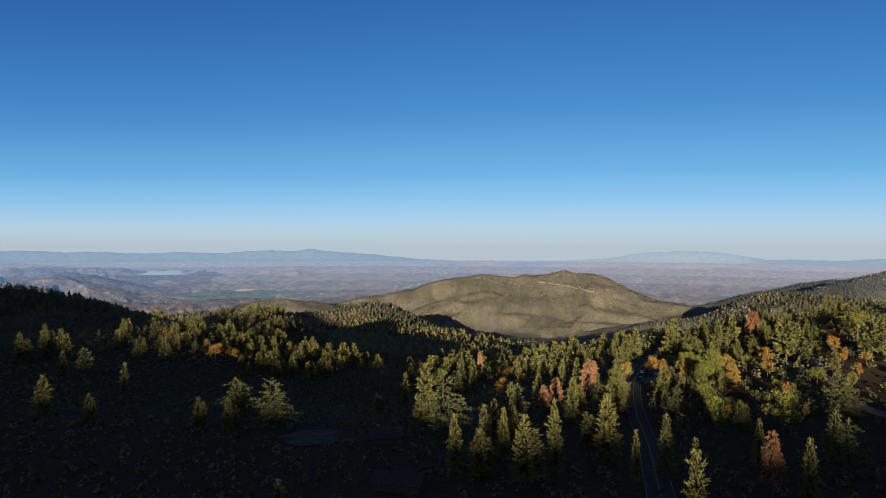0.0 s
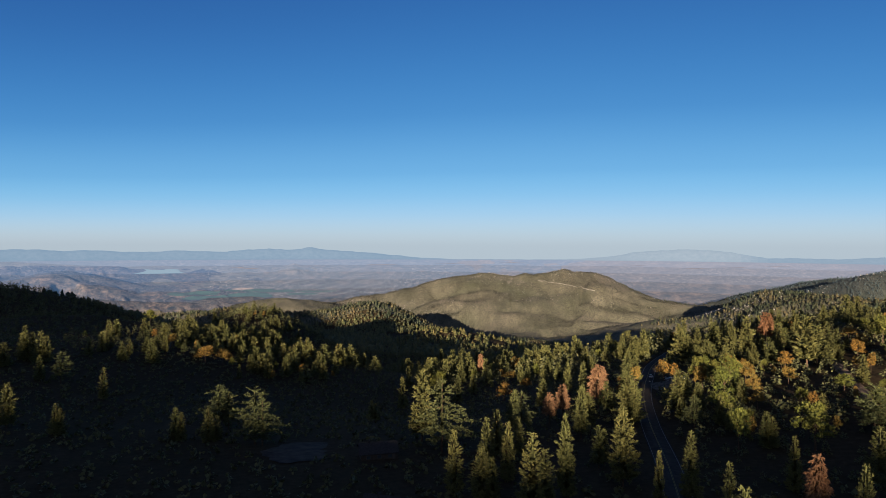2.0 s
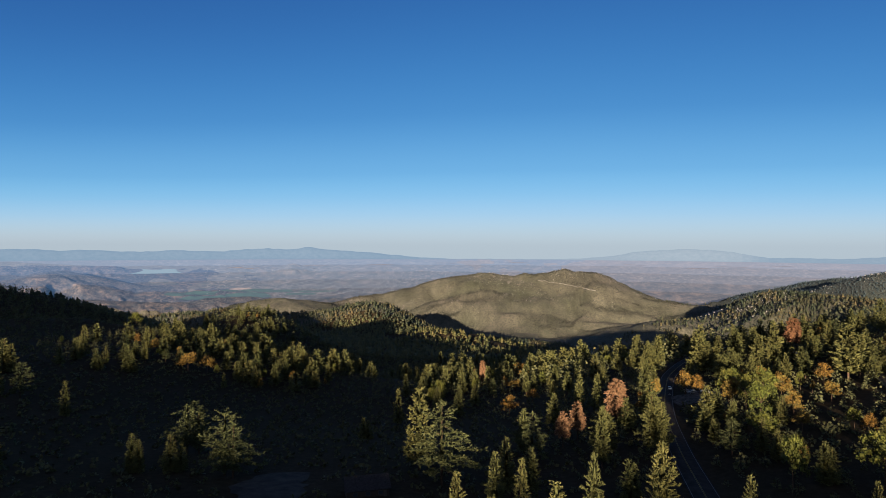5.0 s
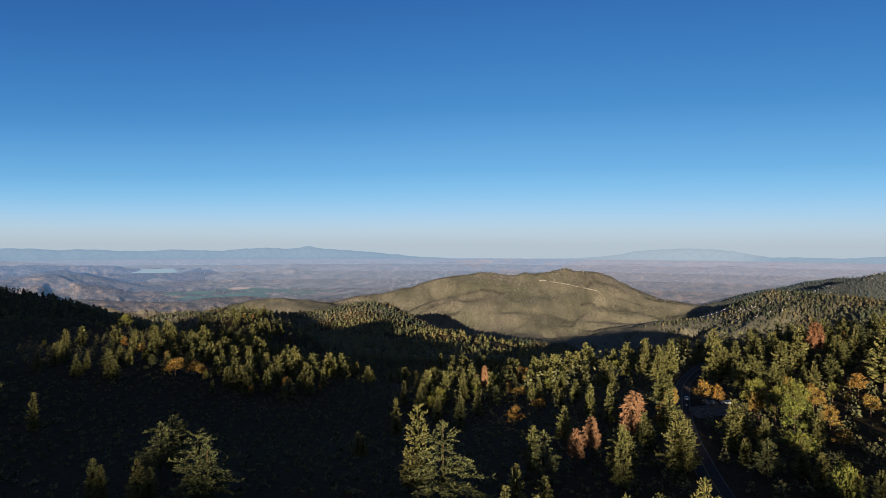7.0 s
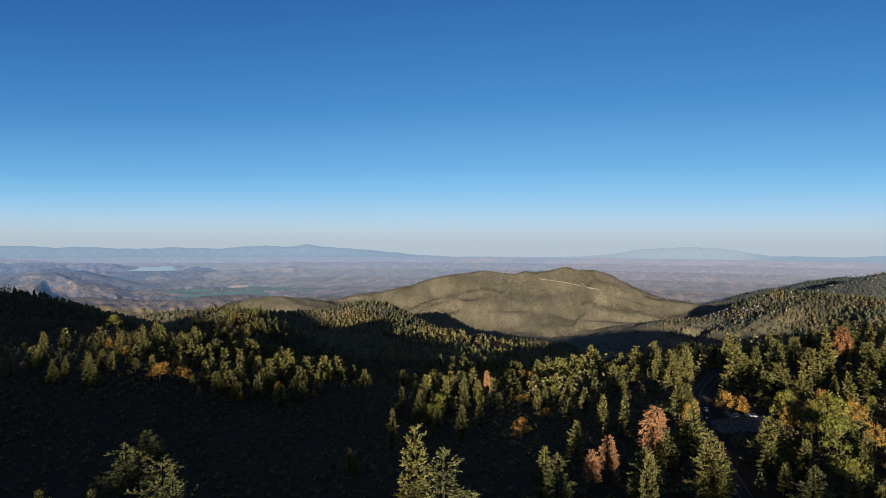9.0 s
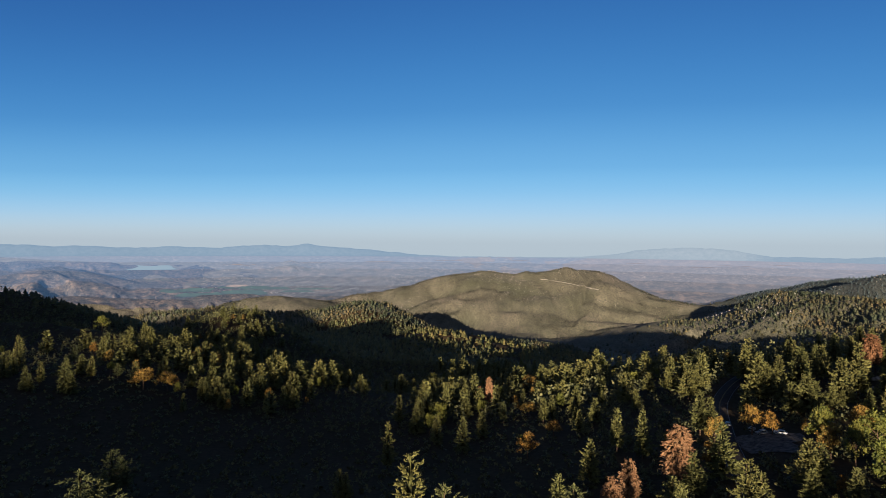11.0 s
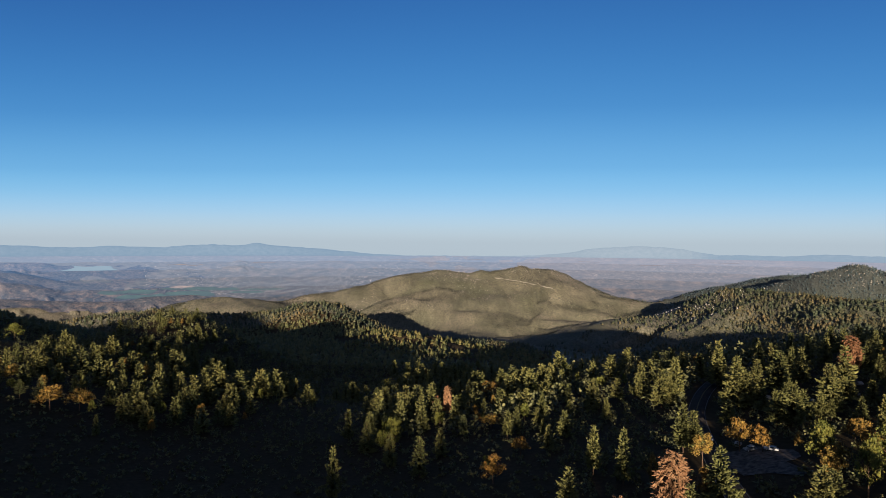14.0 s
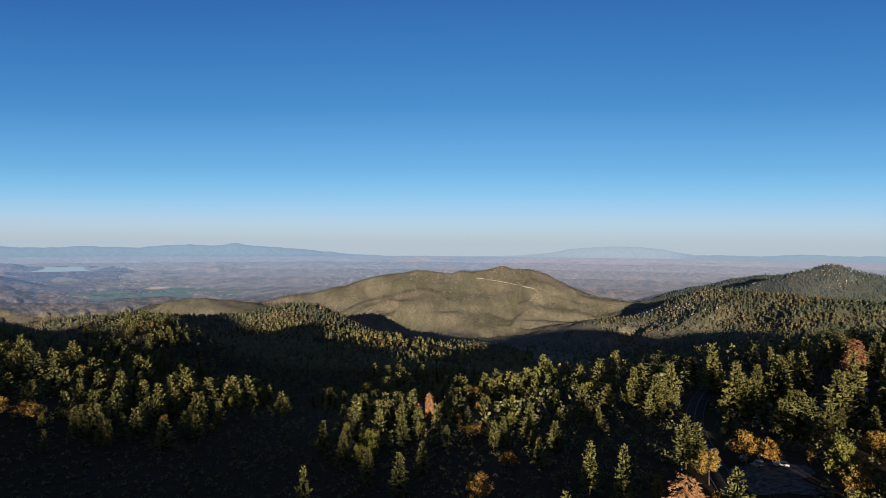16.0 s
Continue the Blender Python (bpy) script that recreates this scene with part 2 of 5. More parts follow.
# ---- ground ----
ALONG = ((-400, 30), (0, 20), (100, 22), (400, -20), (570, -43), (700, -68), (830, -92), (1000, -108), (1200, -124), (1500, -160),
         (1800, -218), (2100, -285), (2600, -330), (3100, -335), (3640, -325), (3900, -245), (4100, -185), (4300, -130), (4500, -78),
         (4650, -42), (4720, -26), (5200, -20))
NEAR_FORMS = ((22, -268, 725, 62, 55), (72, -352, 935, 64, 130), (114, -820, 920, 200, 230))
MID_FORMS = ((84, -305, 1800, 112, 130), (22, -500, 1850, 120, 150), (18, -63, 1500, 110, 110), (122, -1000, 1850, 400, 120),
             (100, -900, 2900, 300, 220), (40, 900, 1250, 260, 160), (-44, 350, 1350, 195, 380))
# ridges: places along the crest, then how steeply the land falls to the left and to the right of it, then its roughness
HILL_CREST = ((-1000, 2930, -300), (-829, 3008, -254), (-728, 3086, -212), (-611, 3112, -192), (-499, 3183, -182), (-381, 3250, -155), (-287, 3260, -120), (-191, 3267, -98),
              (-64, 3272, -84), (31, 3272, -64), (128, 3300, -73), (224, 3314, -77), (286, 3289, -63), (335, 3305, -75), (416, 3316, -69), (462, 3309, -56),
              (509, 3302, -44), (555, 3295, -53), (671, 3252, -51), (725, 3219, -70), (790, 3173, -105), (846, 3106, -140), (899, 3038, -170), (960, 2966, -194), (1088, 2867, -206))
SPINES = ((HILL_CREST, 1.0, 0.5, 1.3),
          (((325, 3270, -94), (260, 3160, -118), (150, 2980, -178), (70, 2830, -252), (10, 2700, -318)), 0.36, 0.42, 1.0),
          (((20, 3240, -86), (-40, 3130, -124), (-130, 2990, -190), (-200, 2860, -262)), 0.36, 0.42, 1.0),
          (((695, 3215, -78), (720, 3080, -136), (720, 2930, -205), (690, 2780, -275), (640, 2650, -325)), 0.62, 0.42, 1.0),
          (((508, 3280, -68), (500, 3180, -108), (470, 3040, -170), (430, 2880, -250), (400, 2740, -320)), 0.4, 0.42, 1.0),
          (((-385, 3220, -176), (-430, 3110, -211), (-470, 2980, -262)), 0.34, 0.4, 1.0),
          (((-1290, 2730, -300), (-1183, 2776, -229), (-1087, 2816, -188), (-1012, 2844, -175), (-961, 2862, -171), (-856, 2896, -186), (-775, 2919, -203), (-600, 2900, -245)), 0.35, 0.35, 0.8),
          (((560, 2345, -305), (700, 2315, -268), (778, 2289, -244), (863, 2236, -209), (920, 2179, -183), (940, 2137, -152), (970, 2079, -103), (1001, 2030, -75),
            (1020, 1964, -70), (1055, 1700, -60), (1136, 1483, -54), (1330, 1300, -60)), 0.24, 0.42, 0.9),
          (((945, 2919, -211), (1070, 2821, -206), (1139, 2739, -193), (1201, 2656, -168), (1228, 2588, -144), (1288, 2501, -118), (1357, 2463, -98), (1401, 2343, -72),
            (1481, 2290, -40), (1541, 2247, -14), (1590, 2209, 9), (1638, 2172, -10), (1670, 2145, -28), (1730, 2109, -38), (1900, 2000, -60)), 0.34, 0.4, 0.8),
          (((1500, 3010, -130), (1649, 2930, -84), (1726, 2883, -62), (1800, 2837, -58), (1900, 2790, -46), (2100, 2690, -60)), 0.35, 0.35, 0.8))
# low hills round the lake and along the fields of the plain
LOW_HILLS = ((((-3260, 3260, -32), (-2998, 3497, -25), (-2869, 3567, -36), (-2664, 3701, -54), (-2466, 3814, -62), (-2330, 3836, -104)), 0.4, 0.5, 0.9),
             (((-2760, 3250, -120), (-2620, 3395, -84), (-2564, 3464, -78), (-2378, 3512, -120), (-2125, 3580, -180), (-1843, 3680, -214)), 0.42, 0.42, 1.05),
             (((-2564, 3464, -80), (-2420, 3390, -136), (-2300, 3330, -188)), 0.5, 0.5, 1.35),
             (((-2420, 3500, -112), (-2290, 3420, -160), (-2180, 3390, -200)), 0.5, 0.5, 1.35),
             (((-2340, 2980, -250), (-2268, 3073, -224), (-2167, 3159, -228), (-2076, 3221, -242), (-1924, 3304, -255), (-1730, 3390, -268)), 0.5, 0.5, 1.5),
             (((-1730, 3410, -272), (-1668, 3477, -245), (-1584, 3527, -245), (-1435, 3603, -243), (-1300, 3640, -262)), 0.5, 0.5, 1.5),
             (((-1480, 4270, -90), (-1390, 4300, -52), (-1280, 4335, -76)), 0.5, 0.5, 0.8))
HORIZON = np.array(((-60, 40), (-41.3, 54), (-39.1, 51), (-37.5, 39), (-36.3, 47), (-31.3, 34), (-29.0, 47), (-25.7, 35), (-24.2, 39), (-22.2, 53), (-20.6, 63), (-18.5, 55), (-17.4, 64), (-16.5, 74), (-15.8, 60),
                (-15.0, 51), (-12.5, 37), (-10.3, 28), (-8.0, 5), (-5.4, -12), (-2.3, -26), (9.0, -22), (13.8, 8), (15.3, 37), (17.4, 53), (19.3, 63), (20.3, 68), (22.2, 61), (24.1, 45),
                (25.8, 21), (26.8, 4), (28.4, 7), (32.4, 5), (34.9, 17), (40, 12), (60, 20))).T
# heights of the near slope: rows from y = 80 to 740, columns from x = -420 to 330
SLOPE = np.array([[38.7, 35.6, 32.4, 28.4, 26.0, 29.2, 32.0, 37.7, 46.1], [30.9, 28.6, 26.4, 22.9, 17.7, 19.0, 26.7, 43.2, 57.5],
                  [23.4, 22.1, 16.0, 6.9, 3.6, 9.4, 25.8, 50.4, 64.5], [16.9, 16.9, 8.2, -10.6, -15.9, -1.0, 15.8, 40.9, 58.7],
                  [10.3, 7.8, 0.5, -21.5, -24.1, -15.5, 5.4, 23.1, 37.1], [7.9, -3.0, -13.5, -27.0, -37.9, -31.2, -12.6, 0.0, 9.6],
                  [5.6, -9.4, -27.3, -47.8, -56.6, -45.3, -31.4, -25.2, -19.2], [-6.0, -30.4, -50.1, -67.5, -68.7, -71.0, -62.7, -54.1, -48.1]])
ROAD = np.array([(18, -20), (23, 20), (30, 60), (38, 95), (47, 140), (60, 195), (70, 245), (82, 295), (98, 345), (118, 395), (150, 440), (195, 470), (250, 480)], float)


def cubic(t):
    return np.stack([-0.5 * t + t * t - 0.5 * t**3, 1 - 2.5 * t * t + 1.5 * t**3, 0.5 * t + 2 * t * t - 1.5 * t**3, -0.5 * t * t + 0.5 * t**3])


def near_slope(x, y):
    u, v = np.clip((x + 420) / 750 * 8, 0, 7.999), np.clip((y - 80) / 660 * 7, 0, 6.999)
    i, j = u.astype(int), v.astype(int)
    cu, cv = cubic(u - i), cubic(v - j)
    return sum(cu[a] * cv[c] * SLOPE[np.clip(j + c - 1, 0, 7), np.clip(i + a - 1, 0, 8)] for a in range(4) for c in range(4))


def along_curve(points, n):
    """n places on a smooth curve through the points."""
    t = np.linspace(0, len(points) - 1.001, n)
    i = t.astype(int)
    c = cubic(t - i)
    return sum(c[a][:, None] * points[np.clip(i + a - 1, 0, len(points) - 1)] for a in range(4))


ROAD_LINE = along_curve(ROAD, 190)


def road_at(x, y):
    """Distance to the road's middle, and the index of the nearest place on it."""
    d = np.hypot(np.asarray(x, float)[..., None] - ROAD_LINE[:, 0], np.asarray(y, float)[..., None] - ROAD_LINE[:, 1])
    return d.min(-1), d.argmin(-1)


def bell(x, y, forms):
    return sum(a * np.exp(-(((x - cx) / sx) ** 2 + ((y - cy) / sy) ** 2) / 2) for a, cx, cy, sx, sy in forms)


def spine(x, y, line, left, right, rough, wave):
    """Height of a ridge that falls away from its crest, with gullies down both flanks."""
    best = np.full(np.shape(x), -9999.0)
    xs, ys = [p[0] for p in line], [p[1] for p in line]
    close = (x > min(xs) - 900) & (x < max(xs) + 900) & (y > min(ys) - 900) & (y < max(ys) + 900)
    if not np.any(close):
        return best
    x, y = x[close], y[close]
    top = np.full(x.shape, -9999.0)
    gone = 0.0
    for (ax, ay, az), (bx, by, bz) in zip(line[:-1], line[1:]):
        dx, dy = bx - ax, by - ay
        long = math.hypot(dx, dy)
        t = np.clip(((x - ax) * dx + (y - ay) * dy) / long**2, 0, 1)
        ox, oy = x - ax - t * dx, y - ay - t * dy
        d = np.hypot(ox, oy)
        side = (dx * oy - dy * ox) / (long * np.maximum(d, 1))
        fall = right + (left - right) * (0.5 + 0.5 * np.clip(side * 1.5, -1, 1))
        gully = np.abs(fractal(gone + t * long + 0.35 * d * side, 0.22 * d, wave, 71, 4))
        cut = 1 + rough * (0.62 * gully - 0.27) * smooth(0, 130, d)
        top = np.maximum(top, az + t * (bz - az) - fall * cut * (d - 0.35 * np.minimum(d, 40)))
        gone += long
    best[close] = top
    return best


def raised(h, x, y, spines, wave, soft):
    """The land with those ridges standing out of it, blended softly at their feet."""
    for line, left, right, rough in spines:
        top = spine(x, y, line, left, right, rough, wave)
        h = np.maximum(top, h) + 0.25 * soft * np.clip(1 - np.abs(h - top) / soft, 0, 1) ** 2
    return h


def crest(across):
    """Height of the mountain behind, which throws its shade over the foreground."""
    return (293.5 + np.interp(across, (-1400, -1150, -1050, -900, -770, -700, -650, -610, -530, -470, -440, -400, -330, -260, -170, -60, 40, 90, 160, 400, 520, 1200),
                            (70, 70, 110, 150, 112, 84, 72, 60, 57, 62, 60, 36, 26, 13, -1, -2, 3, 10, 14, 22, 60, 70))
            + 3.5 * value_noise(across, 0 * across, 90, 41) + 2 * value_noise(across, 0 * across, 25, 42)
            - 0.02 * np.clip(across - 200, 0, 1500))


def land(x, y):
    x, y = np.asarray(x, float), np.asarray(y, float)
    far = np.hypot(x, y - 80)
    t = smooth(900, 2000, far)
    q = y * (1 - t) + np.maximum(far, 0) * t * np.sign(y - 1e-9)
    knots, values = np.array(ALONG).T
    h = sum(np.interp(np.clip(q + d, -400, 5100), knots, values) for d in (-40, -15, 15, 40)) / 4
    h = h + bell(x, y, NEAR_FORMS) + bell(x, y, MID_FORMS)
    own = smooth(-60, 60, y) * (1 - smooth(600, 760, y)) * (1 - smooth(420, 760, np.abs(x + 45)))
    h = h * (1 - own) + near_slope(x, y) * own
    # the bare hill, the ridges beside it and the low hills of the plain
    h = raised(h, x, y, SPINES, 150, 40)
    # mountains on the horizon
    bearing = np.degrees(np.arctan2(x, y - 80))
    rim = np.interp(bearing, *HORIZON) + 3 * value_noise(bearing, 0 * bearing, 1.3, 5) + 2.5 * value_noise(bearing, 0 * bearing, 0.5, 6)
    h = h + (rim + 20) * smooth(4715, 4880, far)
    # relief
    h = h + smooth(250, 700, far) * (1 - smooth(3500, 3700, far)) * (7 * fractal(x, y, 160, 3) * smooth(900, 1600, far) + 3 * fractal(x, y, 90, 4))
    plain_part = smooth(3600, 3800, far) * (1 - smooth(4650, 4720, far))
    shore = np.exp(-np.abs((bearing + 29.6) / 4.2) ** 4 - np.abs((far - 4330) / 210) ** 4)
    hills = (1 - shore) * smooth(-17, -24, bearing) * (1 - smooth(4450, 4600, far))
    h = h + plain_part * (2.5 * fractal(x, y, 120, 8, 3) + hills * (9 * (0.5 - np.abs(fractal(x, y, 100, 19, 3))) + 3 * fractal(x, y, 34, 29, 2)))
    h = h + plain_part * (1 - smooth(3850, 3980, far)) * (bearing > -12) * 18 * (0.6 - np.abs(fractal(x, y, 150, 14, 5)))
    h = raised(h, x, y, LOW_HILLS, 70, 8)
    # the mountain behind
    across = x * math.cos(radians(SUN_TURN)) - y * math.sin(radians(SUN_TURN))
    back = np.clip(-y / 1500, 0, 2)
    rise = np.where(back < 1, back**2.4, np.maximum(1 - (back - 1) * 0.7, 0.3))
    return h * (1 - smooth(0, 0.5, back)) + smooth(0, 0.5, back) * 14 + (crest(across) - 14) * rise


ROAD_LEVEL = land(ROAD_LINE[:, 0], ROAD_LINE[:, 1])
ROAD_LEVEL = np.convolve(np.pad(ROAD_LEVEL, 12, "edge"), np.ones(25) / 25, "valid")


def height(x, y):
    """The land with a level bench cut for the road."""
    x, y = np.asarray(x, float), np.asarray(y, float)
    h = land(x, y)
    close = (np.abs(x - 130) < 140) & (y > -40) & (y < 520)
    if np.any(close):
        d, k = road_at(np.where(close, x, 9e3), y)
        t = np.where(close, smooth(13, 6, d), 0)
        h = h * (1 - t) + ROAD_LEVEL[k] * t
    return h


def ground_sheet():
    turns = np.radians(np.concatenate([np.arange(-56, -44, 0.6), np.arange(-44, 44, 0.19), np.arange(44, 56, 0.6), np.arange(60, 300, 3.0)]))
    reach = np.concatenate([[0], np.geomspace(12, 120, 20), np.linspace(124, 700, 130), np.geomspace(706, 3600, 160)[1:], np.linspace(3610, 4720, 112), np.linspace(4725, 4940, 36)])
    a, r = np.meshgrid(turns, reach)
    x, y = r * np.sin(a), 80 + r * np.cos(a)
    y = np.where(y < -2600, -2600, y)
    z = height(x, y)
    n, k = len(turns), len(reach)
    i, j = np.meshgrid(np.arange(k - 1), np.arange(n), indexing="ij")
    nxt = (j + 1) % n
    faces = np.stack([i * n + j, i * n + nxt, (i + 1) * n + nxt, (i + 1) * n + j], -1).reshape(-1, 4)
    me = mesh_of("ground", np.stack([x, y, z], -1).reshape(-1, 3), faces)
    for m in (EARTH, CHAPARRAL, *FAR_RANGE, *VALLEY, HAZED_SLOPE):
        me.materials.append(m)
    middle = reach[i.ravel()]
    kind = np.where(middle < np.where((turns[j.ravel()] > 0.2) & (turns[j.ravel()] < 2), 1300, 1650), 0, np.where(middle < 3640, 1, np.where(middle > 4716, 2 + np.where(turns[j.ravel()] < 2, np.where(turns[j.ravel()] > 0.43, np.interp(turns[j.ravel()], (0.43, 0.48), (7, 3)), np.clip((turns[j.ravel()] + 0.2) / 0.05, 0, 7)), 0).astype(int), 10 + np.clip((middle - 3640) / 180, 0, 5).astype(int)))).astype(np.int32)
    proud = (z - np.interp(np.hypot(x, y - 80), *np.array(ALONG).T))[:-1].ravel()
    turn = turns[j.ravel()]
    away = x[:-1].ravel(), y[:-1].ravel()
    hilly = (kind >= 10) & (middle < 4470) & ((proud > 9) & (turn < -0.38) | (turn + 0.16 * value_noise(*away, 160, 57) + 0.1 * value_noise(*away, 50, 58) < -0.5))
    # the right of the plain only gets a warmer tint of painted haze
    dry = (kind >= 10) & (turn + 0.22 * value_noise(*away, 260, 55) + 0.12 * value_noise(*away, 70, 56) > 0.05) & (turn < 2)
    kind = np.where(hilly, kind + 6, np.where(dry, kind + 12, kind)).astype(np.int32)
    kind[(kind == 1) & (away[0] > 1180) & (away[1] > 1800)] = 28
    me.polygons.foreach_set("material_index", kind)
    me.polygons.foreach_set("use_smooth", np.ones(len(faces), bool))
    return tagged(new("ground", me), "wooded mountain slopes, a bare hill and a hazy valley plain", "ground", kind="structure")


ground_sheet()


# ---- trees ----
def tube(points, radii, sides=7):
    """Corners and faces of a tapered tube through the points."""
    verts, faces = [], []
    for p, r in zip(points, radii):
        for k in range(sides):
            a = 2 * math.pi * k / sides
            verts.append((p[0] + r * math.cos(a), p[1] + r * math.sin(a), p[2]))
    for i in range(len(points) - 1):
        for k in range(sides):
            b = (k + 1) % sides
            faces.append((i * sides + k, i * sides + b, (i + 1) * sides + b, (i + 1) * sides + k))
    return np.array(verts), np.array(faces)


def bough(start, end, girth, sides=5):
    """Corners and faces of one tapered limb between two places, sagging a little."""
    start, end = np.array(start, float), np.array(end, float)
    way = (end - start) / np.linalg.norm(end - start)
    side = np.cross(way, (0.1, 0.2, 1.0))
    side /= np.linalg.norm(side)
    up = np.cross(side, way)
    verts = []
    for f, g in ((0, 1), (0.5, 0.6), (1, 0.12)):
        for k in range(sides):
            a = 2 * math.pi * k / sides
            verts.append(start + (end - start) * f + (0, 0, -0.25 * f * (1 - f)) + girth * g * (math.cos(a) * side + math.sin(a) * up))
    faces = [(i * sides + k, i * sides + (k + 1) % sides, (i + 1) * sides + (k + 1) % sides, (i + 1) * sides + k) for i in range(2) for k in range(sides)]
    return np.array(verts), np.array(faces)


def blades(at, way, long, wide, r):
    """Small pointed leaves or needle sprays: four corners each, from at along way."""
    n = len(at)
    way = way / np.linalg.norm(way, axis=1, keepdims=True)
    side = np.cross(way, r.normal(size=(n, 3)))
    side /= np.linalg.norm(side, axis=1, keepdims=True)
    long, wide = np.broadcast_to(long, n)[:, None], np.broadcast_to(wide, n)[:, None]
    up = np.cross(side, way)
    verts = np.stack([at, at + way * long * 0.45 + side * wide + up * wide * 0.35, at + way * long, at + way * long * 0.45 - side * wide + up * wide * 0.35], 1)
    return verts.reshape(-1, 3), np.arange(4 * n).reshape(-1, 4)


def joined(pieces):
    """Corners and faces of several meshes as one."""
    verts, faces, n = [], [], 0
    for v, f in pieces:
        verts.append(v)
        faces.append(np.asarray(f) + n)
        n += len(v)
    return np.concatenate(verts), np.concatenate(faces)


def foliage_body(r, tall, wide, base, shape, layers, sides, uneven):
    """The dense body of a conifer: one drooping, scalloped skirt of needles above another."""
    rings = []
    lobe = 1 + uneven * r.uniform(-0.5, 0.4, sides)
    edge = np.linspace(0, 1, layers + 1) ** 0.93
    for k in range(layers):
        for t, part_way in ((edge[k], 1.0), (edge[k + 1], 0.6)):
            reach = (wide * (1 - edge[k] * 0.6 - t * 0.4) ** shape * (0.66 + 0.34 * min(1, t * 6)) + 0.12) * part_way
            a = 2 * math.pi * (np.arange(sides) + 0.5 * (k % 2) + r.uniform(-0.3, 0.3, sides)) / sides
            rad = reach * lobe * r.uniform(1 - uneven, 1 + 0.6 * uneven, sides)
            z = tall * (base + (1 - base) * t) - (0.35 if part_way == 1.0 else 0) * tall / layers * r.uniform(0.3, 1.2, sides)
            rings.append(np.stack([rad * np.cos(a), rad * np.sin(a), z], -1))
    n = len(rings)
    k, j = np.meshgrid(np.arange(n - 1), np.arange(sides), indexing="ij")
    nxt = (j + 1) % sides
    return np.concatenate(rings), np.stack([k * sides + j, k * sides + nxt, (k + 1) * sides + nxt, (k + 1) * sides + j], -1).reshape(-1, 4)


def plumes(at, way, long, wide, high, r):
    """Plump sprays of needles: keeled like a boat turned over, from at along way."""
    n = len(at)
    way = way / np.linalg.norm(way, axis=1, keepdims=True)
    side = np.cross(way, np.array((0.0, 0.0, 1.0)) + r.normal(0, 0.25, (n, 3)))
    side /= np.linalg.norm(side, axis=1, keepdims=True)
    up = np.cross(side, way)
    long = np.broadcast_to(long, n)[:, None]
    middle = at + way * long * r.uniform(0.45, 0.65, (n, 1))
    wide, high = np.broadcast_to(wide, n)[:, None], np.broadcast_to(high, n)[:, None]
    low = up * high * 0.45
    verts = np.stack([at, middle + side * wide * r.uniform(0.6, 1.3, (n, 1)) - low, middle + up * high * r.uniform(0.7, 1.3, (n, 1)), middle - side * wide * r.uniform(0.6, 1.3, (n, 1)) - low, at + way * long], 1)
    faces = np.array([(0, 1, 2), (0, 2, 3), (4, 2, 1), (4, 3, 2)])
    return verts.reshape(-1, 3), (np.arange(n)[:, None, None] * 5 + faces[None]).reshape(-1, 3)


